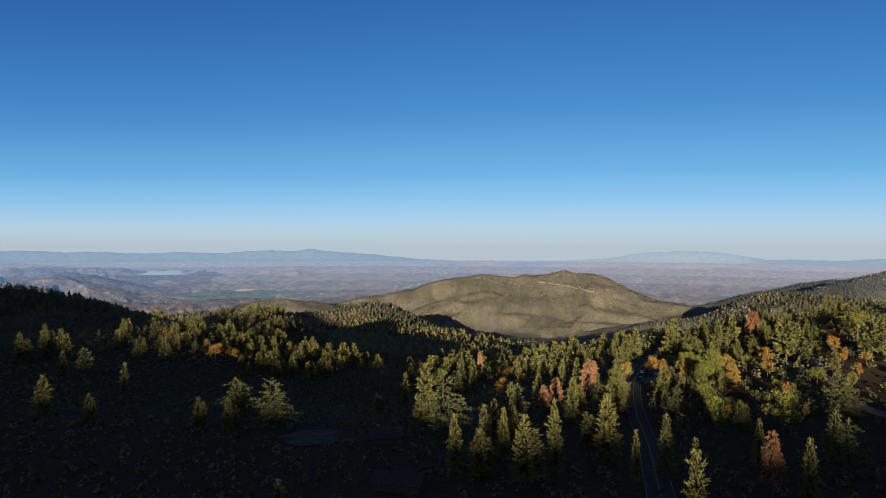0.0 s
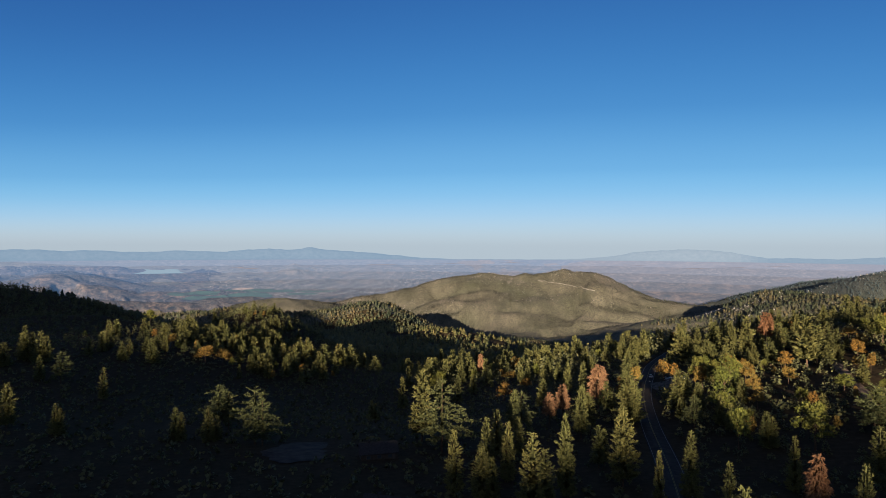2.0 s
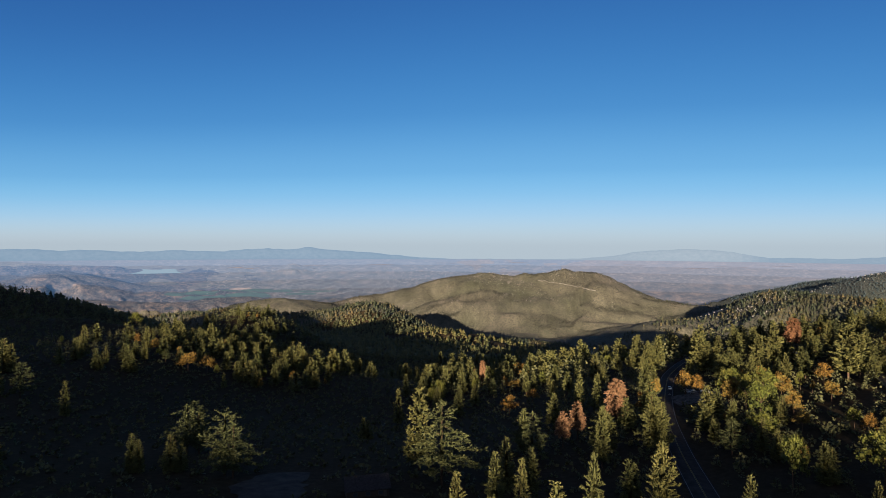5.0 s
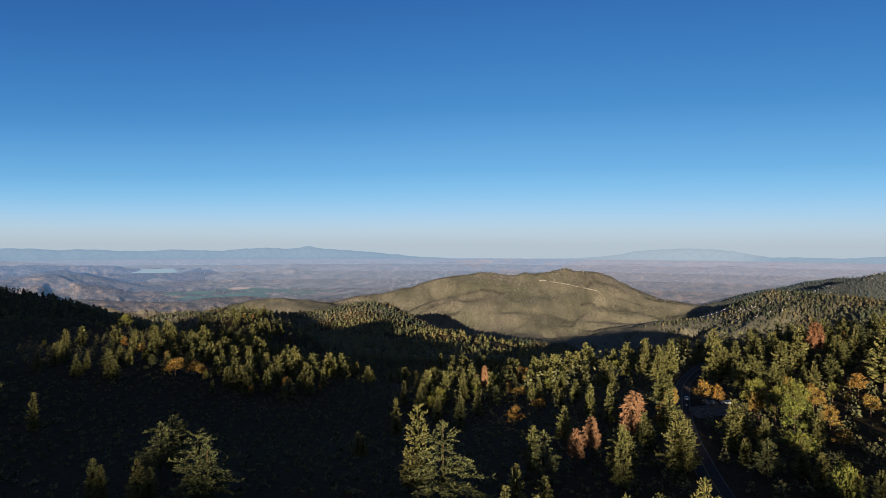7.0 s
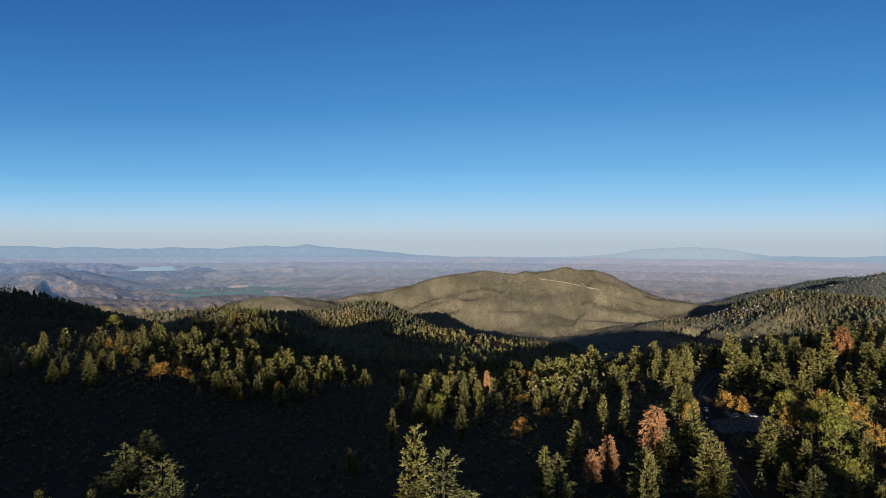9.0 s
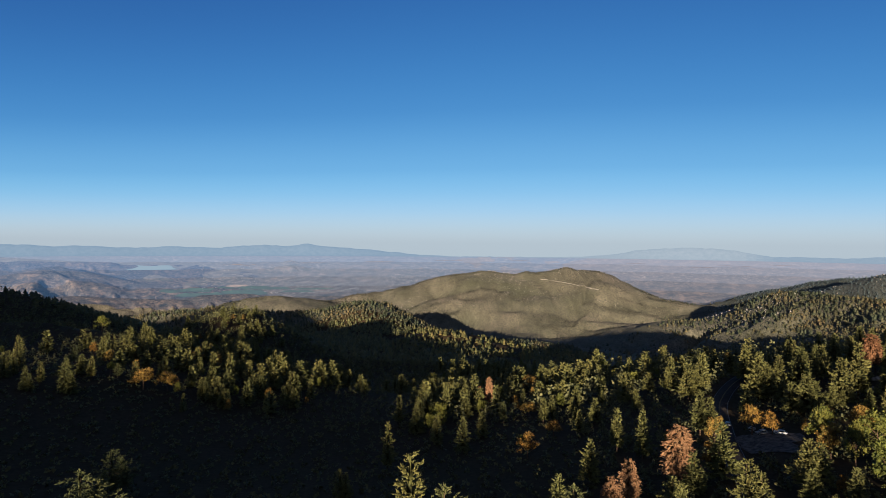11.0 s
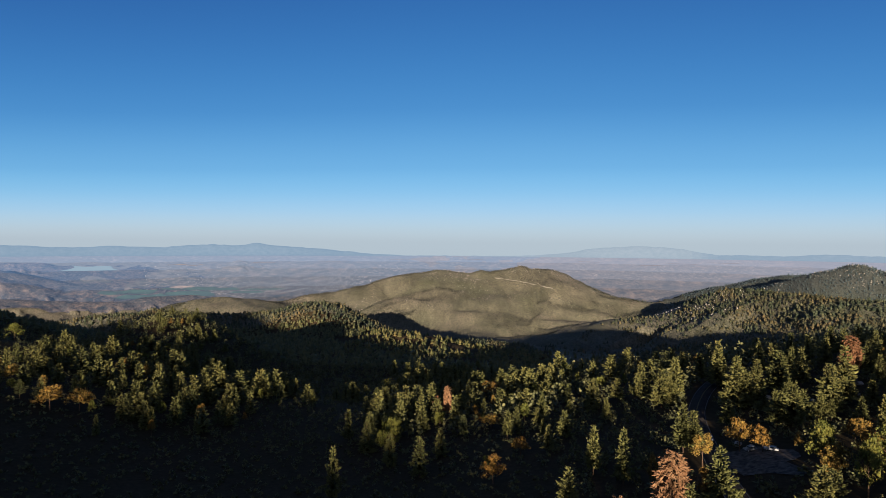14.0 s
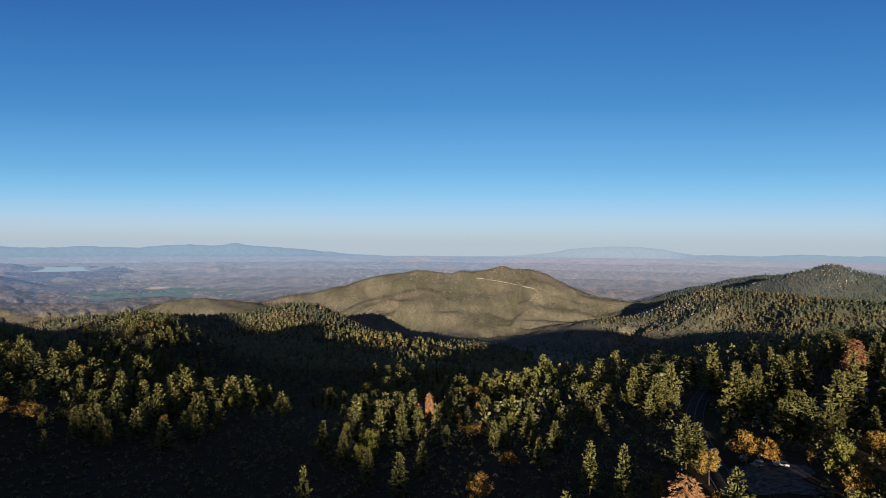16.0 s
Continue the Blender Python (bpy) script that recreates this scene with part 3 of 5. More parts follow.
def conifer_crown(r, tall, wide, base, gap, shape, arms, step, rise, curl, lift, plump, flat, needles, stout, ragged=0.25, core=0.22):
    """Whorls of branches that carry plump sprays, bristling with needles, round a thin dark inside; shape: 1 for a cone, less for a rounder crown."""
    at, way, long = [], [], []
    z = base * tall
    lobe = r.uniform(1 - 1.1 * ragged, 1 + 0.6 * ragged, 7)
    while z < tall * 0.97:
        t = (z - base * tall) / (tall * (1 - base))
        reach = (wide * (1 - t) ** shape * (0.6 + 0.4 * min(1, t * 6)) + 0.25) * r.uniform(1 - ragged, 1 + 0.6 * ragged)
        n = max(3, int(round(arms * r.uniform(0.8, 1.25) * (0.5 + 0.5 * (1 - t)))))
        first = r.uniform(0, 2 * math.pi)
        for k in range(n):
            a = first + 2 * math.pi * k / n + r.normal(0, 0.22)
            length = reach * r.uniform(0.7, 1.15) * lobe[int(a * 1.11) % 7]
            slope = rise * r.uniform(0.6, 1.4) + 0.45 * t
            m = max(1, int(round(length / step)))
            d = length * (0.3 + 0.55 * (np.arange(m) + 0.2 + 0.6 * r.random(m)) / m)
            node = np.stack([d * math.cos(a), d * math.sin(a), z + d * slope - curl * d * d * (1 - t) + r.normal(0, 0.1, m)], -1)
            turn = np.where(np.arange(m) % 2 == 0, 1, -1) * r.uniform(0.35, 0.9, m)
            for b in ((a + turn), (a - 0.3 * turn)):
                at.append(node)
                way.append(np.stack([np.cos(b), np.sin(b), slope - 2 * curl * d * (1 - t) + lift + r.normal(0, 0.22, m)], -1))
                long.append(step * plump * r.uniform(0.7, 1.25, m) * (1.05 - 0.4 * t))
            at.append(node[-1:])
            way.append(np.array([[math.cos(a), math.sin(a), slope - 2 * curl * length * (1 - t) + 1.3 * lift]]))
            long.append(np.array([max(0.45, length * 0.25)]))
        z += gap * r.uniform(0.75, 1.3)
    tips = 4
    at.append(np.stack([r.normal(0, 0.1, tips), r.normal(0, 0.1, tips), tall * r.uniform(0.9, 0.95, tips)], -1))
    way.append(np.stack([r.normal(0, 0.3, tips), r.normal(0, 0.3, tips), np.ones(tips)], -1))
    long.append(np.full(tips, 0.05 * tall))
    at, way, long = np.concatenate(at), np.concatenate(way), np.concatenate(long)
    bodies = plumes(at, way, long, long * stout, long * stout * flat, r)
    pick = np.repeat(np.arange(len(at)), needles)
    way = way / np.linalg.norm(way, axis=1, keepdims=True)
    n = len(pick)
    root = at[pick] + way[pick] * (long[pick] * r.uniform(0.2, 0.95, n))[:, None]
    size = long[pick] * r.uniform(0.4, 0.7, n)
    sprays = blades(root, way[pick] * 0.7 + r.normal(0, 0.55, (n, 3)) * (1, 1, 0.5 + 0.5 * flat), size, size * 0.2, r)
    inside = foliage_body(r, tall * 0.97, wide * core, base + 0.04, shape, 9, 6, 0.3)
    return joined([bodies] + [(v, np.concatenate([f[:, :3], f[:, [0, 2, 3]]])) for v, f in (sprays, inside)])


def oak_crown(r, tall, wide, lobes=38, leaves=52):
    """Billows of small leaves, some of them inside, round a leaning middle."""
    at, way, inside = [], [], []
    lean, stretch = r.uniform(0, 2 * math.pi), r.uniform(0.7, 0.95)
    for k in range(lobes):
        a, e = lean + 2 * math.pi * r.random() ** 1.3, r.uniform(-0.5, 1)
        rad = wide * r.uniform(0.25, 1.0) * math.sqrt(max(0.1, 1 - max(e, 0) ** 2 * 0.85))
        centre = np.array([rad * math.cos(a), rad * stretch * math.sin(a), tall * (0.54 + 0.38 * e * r.uniform(0.75, 1.1))])
        big = wide * r.uniform(0.14, 0.3)
        d = r.normal(size=(leaves, 3))
        d /= np.linalg.norm(d, axis=1, keepdims=True)
        d[:, 2] *= 0.75
        at.append(centre + d * big * r.uniform(0.5, 1.1, (leaves, 1)))
        way.append(d + r.normal(0, 0.7, (leaves, 3)))
        bulk = np.array(list(itertools.product((-1, 1), (-1, 1), (-0.8, 0.8)))) * big * 0.36 * r.uniform(0.7, 1.2, (8, 3))
        inside.append((centre + bulk @ np.array(Euler((0, 0, r.uniform(0, 3))).to_matrix()), [(0, 1, 3, 2), (4, 6, 7, 5), (0, 4, 5, 1), (2, 3, 7, 6), (0, 2, 6, 4), (1, 5, 7, 3)]))
    at, way = np.concatenate(at), np.concatenate(way)
    s = r.uniform(0.24, 0.5, len(at)) * max(0.6, tall / 10)
    return joined([blades(at, way, s, s * 0.34, r)] + [(v, np.array(f)) for v, f in inside])


# height, half width, bare part of the trunk, roundness; then gap of the whorls, branches to a whorl, step of the sprays, rise, curl, lift, plumpness, flatness, needles, their stoutness, raggedness, inside
CROWNS = {
    "near_pine": (18.0, (3.6, 4.2), (0.06, 0.14), (0.62, 0.82), 0.66, 7, 0.8, 0.08, 0.03, 0.35, 1.25, 1.1, 4, 0.22, 0.3, 0.26),
    "near_fir": (18.0, (3.1, 3.6), (0.04, 0.1), (0.74, 0.9), 0.62, 7, 0.78, -0.05, 0.02, 0.2, 1.25, 1.0, 4, 0.22, 0.22, 0.26),
    "pine": (18.0, (3.8, 4.6), (0.06, 0.16), (0.82, 1.1), 0.82, 6, 1.1, 0.08, 0.03, 0.38, 1.3, 1.15, 2, 0.27, 0.3, 0.3),
    "fir": (18.0, (3.3, 3.9), (0.04, 0.1), (0.86, 1.1), 0.78, 6, 1.05, -0.08, 0.02, 0.22, 1.3, 1.05, 2, 0.27, 0.22, 0.3),
    "far_pine": (18.0, (3.8, 4.6), (0.04, 0.14), (0.82, 1.1), 1.25, 5, 1.9, 0.08, 0.03, 0.38, 1.25, 1.15, 2, 0.3, 0.3, 0.36),
    "far_fir": (18.0, (3.3, 3.9), (0.04, 0.08), (0.86, 1.1), 1.2, 5, 1.8, -0.08, 0.02, 0.22, 1.25, 1.05, 2, 0.3, 0.22, 0.36),
    "cedar": (18.0, (5.4, 6.4), (0.2, 0.26), (0.5, 0.62), 1.2, 8, 0.75, -0.06, 0.006, -0.02, 1.4, 0.42, 6, 0.2, 0.5, 0.05),
    "dead": (18.0, (3.1, 3.7), (0.36, 0.44), (0.55, 0.65), 0.6, 8, 0.75, -0.25, 0.16, -0.9, 2.0, 0.8, 5, 0.18, 0.15, 0.3),
    "young": (5.0, (1.5, 1.9), (0.08, 0.1), (0.75, 0.85), 0.8, 5, 1.0, 0.1, 0.03, 0.2, 1.2, 1.0, 1, 0.3, 0.25),
}


def tree(kind, name, label, category, group, leaf, seed):
    """One tree at the origin: an Empty with a trunk and a crown."""
    r = np.random.default_rng(seed)
    if kind in CROWNS:
        tall, wide, base, shape, *rest = CROWNS[kind]
        crown = conifer_crown(r, tall, r.uniform(*wide), r.uniform(*base), rest[0], r.uniform(*shape), *rest[1:])
    elif kind == "bush":
        tall, crown = 4.0, oak_crown(r, 4.0, r.uniform(1.8, 2.2), 10, 40)
    else:
        tall, crown = 10.0, oak_crown(r, 10.0, r.uniform(4.0, 5.0))
    root = tagged(new(name), label, category, group)
    top = 0.93 if kind not in ("oak", "bush") else 0.6
    steps = [0, 0.04, 0.3, 0.6, 1]
    lean = r.normal(0, 0.12, 2)
    pts = [(lean[0] * s, lean[1] * s, -1.2 + (tall * top + 1.2) * s) for s in steps]
    girth = {"oak": 0.3, "young": 0.1, "bush": 0.12, "cedar": 0.24}.get(kind, 0.24)
    put("trunk", mesh_of("trunk", *tube(pts, [girth * 1.4, girth * 1.1, girth * 0.85, girth * 0.45, 0.03])), BARK, root)
    put("crown", mesh_of("crown", *crown), leaf, root)
    for k in range({"pine": 4, "near_pine": 5, "near_fir": 4, "fir": 3, "far_pine": 2, "far_fir": 2, "cedar": 6, "dead": 6, "young": 2, "bush": 3}.get(kind, 4)):
        a = 2.4 * k + r.uniform(-0.4, 0.4)
        if kind in ("oak", "bush"):
            z0, out, z1 = tall * r.uniform(0.3, 0.5), tall * r.uniform(0.22, 0.32), tall * r.uniform(0.6, 0.8)
        else:
            z0, out = tall * (0.2 + 0.1 * k), {"pine": 2.6, "near_pine": 2.6, "far_pine": 2.6, "near_fir": 2.0, "fir": 2.0, "far_fir": 2.0, "cedar": 4.4, "dead": 3.0, "young": 0.9}[kind] * (1 - 0.09 * k)
            z1 = z0 + out * {"pine": 0.15, "near_pine": 0.15, "far_pine": 0.15, "near_fir": -0.02, "fir": -0.05, "far_fir": -0.05, "cedar": 0.0, "dead": -0.5, "young": 0.1}[kind]
        put("limb", mesh_of("limb", *bough((0, 0, z0), (out * math.cos(a), out * math.sin(a), z1), girth * 0.3)), GREY_WOOD if kind == "dead" else BARK, root)
    root.location = (0, 0, -500)
    return root, tall


KINDS = {
    "pine": [tree("pine", "pine_tree", "tall green pine with open needled crown on the slope", "pine tree", "pines on the slope", PINE, 10 + k) for k in range(6)],
    "fir": [tree("fir", "fir_tree", "narrow pointed dark green fir among the pines", "fir tree", "firs on the slope", PINE, 30 + k) for k in range(4)],
    "far_pine": [tree("far_pine", "pine_tree", "tall green pine with open needled crown on the slope", "pine tree", "pines on the slope", PINE, 130 + k) for k in range(5)],
    "far_fir": [tree("far_fir", "fir_tree", "narrow pointed dark green fir among the pines", "fir tree", "firs on the slope", PINE, 140 + k) for k in range(4)],
    "near_pine": [tree("near_pine", "pine_tree", "tall green pine with dense layered needles", "pine tree", "pines on the slope", PINE, 110 + k) for k in range(3)],
    "near_fir": [tree("near_fir", "fir_tree", "pointed green fir with short even branches", "fir tree", "firs on the slope", PINE, 120 + k) for k in range(2)],
    "cedar": [tree("cedar", "cedar_tree", "broad cedar with layered spreading branches", "cedar tree", "cedars on the slope", CEDAR, 50 + k) for k in range(3)],
    "dead": [tree("dead", "dead_pine", "dead pine with drooping pinkish brown needles", "dead tree", "dead pines", DEAD, 60 + k) for k in range(2)],
    "gold": [tree("oak", "oak_tree", "rounded oak with orange gold autumn leaves", "oak tree", "autumn oaks", OAK_GOLD, 70 + k) for k in range(3)],
    "oak": [tree("oak", "oak_tree", "rounded oak with yellow green leaves", "oak tree", "green oaks", OAK_GREEN, 80 + k) for k in range(3)],
    "young": [tree("young", "young_pine", "young pine in the shaded understory", "pine tree", "understory trees", PINE, 90 + k) for k in range(3)],
    "bush": [tree("bush", "bushy_oak", "low bushy oak in the shaded understory", "oak tree", "understory trees", OAK_GREEN, 95 + k) for k in range(2)],
}
USED = set()


def plant(kind, x, y, tall, wide, r):
    ob, full = KINDS[kind][int(r.integers(len(KINDS[kind])))]
    s = tall / full
    m = pose(x, y, float(height(x, y)), 0, 0, r.uniform(0, 360)) @ Matrix.Diagonal((wide * r.uniform(0.92, 1.08), wide * r.uniform(0.92, 1.08), s, 1))
    if ob.name not in USED:
        USED.add(ob.name)
        ob.matrix_world = m
        return ob
    return copy_thing(ob, m @ Matrix.Diagonal((1 / ob.scale[0], 1 / ob.scale[1], 1 / ob.scale[2], 1)))


def scattered(x0, x1, y0, y1, step, r):
    gx, gy = np.meshgrid(np.arange(x0, x1, step), np.arange(y0, y1, step))
    gx, gy = gx.ravel() + r.uniform(-0.45, 0.45, gx.size) * step, gy.ravel() + r.uniform(-0.45, 0.45, gy.size) * step
    return gx, gy


def woods(name, label, x, y, tall, cards, leaf, r, round_=False, spread=1.0):
    """Many trees in one mesh: sprays of needles on the outside of each crown."""
    n = len(x)
    z = height(x, y)
    t = 1 - np.sqrt(1 - 0.985 * r.random((n, cards)))
    a = r.uniform(0, 2 * math.pi, (n, cards))
    wide = (tall * r.uniform(0.22, 0.34, n))[:, None] * spread
    if round_:
        wide = wide * 2.2
        reach = wide * np.sqrt(np.clip(1 - (2 * t - 1) ** 2, 0.02, 1))
    else:
        layer = 0.75 + 0.35 * np.sin(t * 34 + a * 1.0)
        reach = wide * (1 - t) ** 0.9 * layer + 0.12
    reach = reach * r.uniform(0.7, 1.1, (n, cards))
    low = 0.3 if round_ else 0.12
    p = np.stack([x[:, None] + reach * np.cos(a), y[:, None] + reach * np.sin(a), z[:, None] + tall[:, None] * (low + (1 - low) * t)], -1)
    w = np.stack([np.cos(a), np.sin(a), np.full_like(a, 0.15)], -1) + r.normal(0, 0.5, (n, cards, 3))
    s = (tall[:, None] * np.sqrt(1.0 / cards) * r.uniform(0.7, 1.3, (n, cards)) * (1.05 - 0.5 * t) * spread**0.8).ravel()
    me = mesh_of(name, *blades((p - 0.35 * s.reshape(n, cards, 1) * w / np.linalg.norm(w, axis=-1, keepdims=True)).reshape(-1, 3), w.reshape(-1, 3), s, s * 0.42, r))
    return tagged(put(name, me, leaf), label, "forest", kind="stuff")


def far_woods(name, label, x, y, tall, leaf, r):
    """Many far trees in one mesh: each an uneven crown of three tiers of jagged skirts."""
    n, sides = len(x), 6
    z = height(x, y)
    wide = tall * r.uniform(0.26, 0.5, n)
    round_ = r.random(n) < 0.55
    verts, faces = [], []
    tiers = ((0.05, 1.0, 0.7), (0.42, 0.68, 1.0))
    for low, broad, top in tiers:
        a = np.linspace(0, 2 * math.pi, sides, endpoint=False)[None] + r.uniform(0, 6, (n, 1))
        rad = wide[:, None] * np.where(round_, min(1.0, broad * 1.35), broad)[:, None] * r.uniform(0.65, 1.2, (n, sides))
        rim = np.stack([x[:, None] + rad * np.cos(a), y[:, None] + rad * np.sin(a), z[:, None] + tall[:, None] * (low + r.uniform(-0.06, 0.1, (n, sides)))], -1)
        tip = np.stack([x + r.normal(0, 0.3, n), y + r.normal(0, 0.3, n), z + tall * np.where(round_, top * 0.72, top)], -1)[:, None]
        start = sum(len(v) for v in verts)
        verts.append(np.concatenate([rim, tip], 1).reshape(-1, 3))
        k = np.arange(sides)
        f = np.stack([k, (k + 1) % sides, np.full(sides, sides)], 1)
        faces.append((start + np.arange(n)[:, None, None] * (sides + 1) + f[None]).reshape(-1, 3))
    me = mesh_of(name, np.concatenate(verts), np.concatenate(faces))
    return tagged(put(name, me, leaf), label, "forest", kind="stuff")


PINES_NEAR = [(-164, 211, 16.0, 3.3), (-18.5, 235, 27.5, 5.6), (42, 107, 21.6, 3.2), (76, 132, 17.5, 2.2), (44, 153, 15.3, 2.1), (16, 154, 19.8, 4.7), (4, 163, 14.2, 4.0), 
    (25, 164, 15.4, 2.7), (25, 168, 21.8, 2.6), (104, 169, 15.9, 2.7), (42, 177, 21.7, 4.2), (40, 195, 13.0, 3.1), 
    (16, 209, 13.3, 2.9), (41, 233, 20.0, 3.9), (62, 246, 19.9, 4.7), (83, 248, 9.0, 4.1), 
    (45, 249, 17.0, 4.2), (92, 254, 12.5, 3.3), (18, 257, 16.5, 3.0), (182, 271, 22.5, 7.5), (61, 278, 13.6, 3.3), 
    (91, 272, 15.5, 5.4), (72, 286, 18.4, 3.9)]
PINES_MIDDLE = [(166, 292, 10.6, 7.5), (160, 298, 23.9, 6.5), (35, 300, 15.1, 3.2), (58, 320, 18.2, 3.7), (158, 330, 13.0, 4.8), 
    (52, 333, 17.0, 3.4), (87, 338, 17.7, 6.2), (142, 346, 10.6, 4.6), (133, 348, 17.0, 5.2), (146, 348, 20.8, 4.7), 
    (-41, 349, 21.0, 3.2), (174, 350, 16.5, 4.2), (129, 352, 14.1, 3.9), (157, 355, 24.4, 4.8), (175, 376, 9.9, 4.6), 
    (132, 385, 21.9, 5.7), (234, 386, 18.3, 8.8), (193, 387, 15.2, 7.4), (154, 390, 20.5, 5.4), (136, 392, 21.8, 5.5), 
    (165, 393, 18.9, 3.3), (110, 413, 18.8, 5.7)]
PINES_FAR = [(116, 414, 22.7, 4.5), (146, 429, 20.5, 4.8), (-48, 440, 17.0, 3.6), (108, 437, 20.1, 4.5), (194, 445, 17.8, 3.4), 
    (-249, 498, 16.8, 6.1), (115, 509, 20.5, 4.6), (-149, 510, 18.6, 4.6), (-92, 550, 14.3, 5.5), (-126, 551, 20.7, 5.8), 
    (-200, 551, 14.3, 5.1), (-158, 552, 20.8, 5.1), (57, 556, 9.0, 6.1), (80, 558, 20.2, 5.6), (-160, 560, 21.6, 4.8), 
    (-119, 562, 20.8, 3.8), (-200, 578, 22.1, 7.3), (-270, 593, 14.4, 6.3), (-295, 601, 17.2, 6.6), (-306, 614, 18.4, 6.6), 
    (-69, 624, 17.7, 6.9), (108, 627, 21.3, 6.4)]
PINES_FARTHEST = [(-276, 630, 19.2, 6.5), (-223, 660, 17.6, 6.8), (-348, 660, 15.5, 7.0), (77, 677, 20.9, 7.0), (-260, 681, 22.5, 8.3), 
    (-268, 835, 9.4, 6.7)]
FIRS_NEAR = [(55, 142, 16.3, 1.6), (56, 166, 17.5, 2.0), (83, 169, 14.5, 1.7), (-4, 170, 17.4, 2.2), (11, 182, 17.3, 2.0), 
    (5, 188, 17.4, 2.4), (95, 206, 11.8, 2.8), (9, 213, 15.6, 2.7), (-180, 287, 16.2, 2.0), (-49, 298, 10.3, 3.2), 
    (-228, 306, 14.0, 2.7), (-269, 346, 18.2, 3.8), (-260, 348, 19.1, 4.1), (-9, 369, 17.1, 3.1), (-235, 388, 12.7, 4.2), 
    (144, 392, 18.5, 3.6), (-220, 397, 16.9, 5.4), (157, 403, 22.2, 2.2), (-264, 412, 13.3, 4.8), (-266, 420, 21.3, 3.3), 
    (-156, 444, 15.0, 3.6), (180, 450, 16.4, 3.6)]
FIRS_MIDDLE = [(-172, 450, 13.8, 4.0), (157, 452, 19.3, 3.2), (150, 458, 15.2, 3.0), (149, 478, 15.3, 3.5), (-149, 486, 15.0, 3.2), 
    (-4, 488, 22.5, 3.6), (-155, 490, 13.5, 3.6), (-22, 493, 18.4, 5.0), (-134, 498, 9.7, 3.1), (-132, 502, 17.4, 3.7), 
    (-12, 521, 20.8, 4.8), (-307, 533, 15.5, 4.0), (-48, 538, 10.7, 6.3), (-295, 544, 13.4, 5.0), (-277, 635, 15.9, 3.8)]
CEDARS = [(98, 154, 17.2, 2.9), (130, 208, 16.0, 4.7), (-10, 217, 26.0, 6.2), (-76, 218, 20.1, 5.2), (-101, 243, 18.1, 5.0), 
    (20, 246, 17.3, 4.1), (-118, 281, 15.1, 3.8), (-214, 303, 18.1, 3.6), (64, 478, 11.0, 7.0), (-244, 534, 16.1, 4.4), 
    (131, 738, 16.2, 13.0)]
DEAD_PINES = [(73, 142, 17.6, 2.5), (33, 262, 14.1, 2.6), (40, 271, 16.0, 2.9), (58, 283, 21.3, 4.4), (186, 389, 19.5, 4.5), 
    (6, 480, 21.6, 2.7), (-0, 490, 15.2, 2.8)]
GREEN_OAKS = [(106, 200, 16.0, 6.1), (85, 204, 16.0, 3.8), (147, 252, 7.0, 4.0), (96, 244, 11.5, 5.0), 
    (106, 264, 16.0, 6.0), (109, 282, 16.0, 4.1), (118, 286, 16.0, 5.9), (193, 298, 16.0, 6.2), (109, 298, 15.9, 4.4), 
    (116, 309, 14.0, 4.0), (-23, 428, 14.6, 4.7), (-359, 630, 16.0, 7.6), (-47, 708, 16.0, 9.3), (70, 868, 6.0, 15.6)]
GOLD_OAKS = [(120, 268, 9, 3.6), (138, 275, 8, 3.4), (150, 300, 10, 4.0), (133, 318, 9, 3.8), (165, 318, 8, 3.5), (112, 248, 8, 3.2), (185, 300, 9, 3.6), (198, 330, 8, 3.4),
    (93, 214, 8.3, 3.0), (173, 261, 5.8, 3.1), (125, 286, 12.9, 4.4), (176, 289, 9.1, 4.0), (70, 290, 13.0, 2.8), 
    (108, 292, 12.6, 4.7), (126, 304, 13.0, 4.3), (63, 308, 13.0, 2.4), (85, 322, 11.0, 3.8), (108, 327, 9.3, 3.3), 
    (104, 334, 13.0, 4.9), (18, 342, 11.2, 4.8), (33, 373, 8.4, 4.3), (-201, 435, 13.0, 7.8), (28, 439, 8.1, 7.0), 
    (-192, 445, 12.8, 6.8), (-246, 470, 11.1, 4.8), (-225, 550, 13.0, 5.8), (44, 582, 11.6, 9.9)]
FIRS_LEFT = [(-268, 325, 18, 5.0), (-93, 217, 12, 3.0), (-103, 213, 12, 2.8), (-142, 207, 11, 3.0), (-40, 123, 11, 2.6), (-290, 372, 17, 3.5)]



def detail(kind, ty):
    """The finer or coarser build of a tree, by how near the clearing it grows."""
    return kind if kind not in ("pine", "fir") else "near_" + kind if ty < 262 else "far_" + kind if ty > 450 else kind


r = np.random.default_rng(21)
HALF = {"pine": 3.1, "fir": 2.6, "cedar": 3.3, "dead": 2.8, "gold": 4.6, "oak": 4.6}
PLANTED = []
for kind, lists in (("pine", (PINES_NEAR, PINES_MIDDLE, PINES_FAR, PINES_FARTHEST)), ("fir", (FIRS_NEAR, FIRS_MIDDLE, FIRS_LEFT)), ("cedar", (CEDARS,)),
                    ("dead", (DEAD_PINES,)), ("oak", (GREEN_OAKS,)), ("gold", (GOLD_OAKS,))):
    for tx, ty, tall, half in itertools.chain(*lists):
        full = detail(kind, ty)
        wide, most = half / HALF[kind], 1.35 * tall / 18
        if kind in ("pine", "fir", "cedar", "dead") and wide > most:
            # a broad crown is two trees side by side
            plant(full, tx + 0.45 * half, ty + r.uniform(-2, 4), tall * r.uniform(0.72, 0.9), most * 0.85, r)
            tx, wide = tx - 0.2 * half, most
        plant(full, tx, ty, tall, wide, r)
        PLANTED.append((tx, ty))
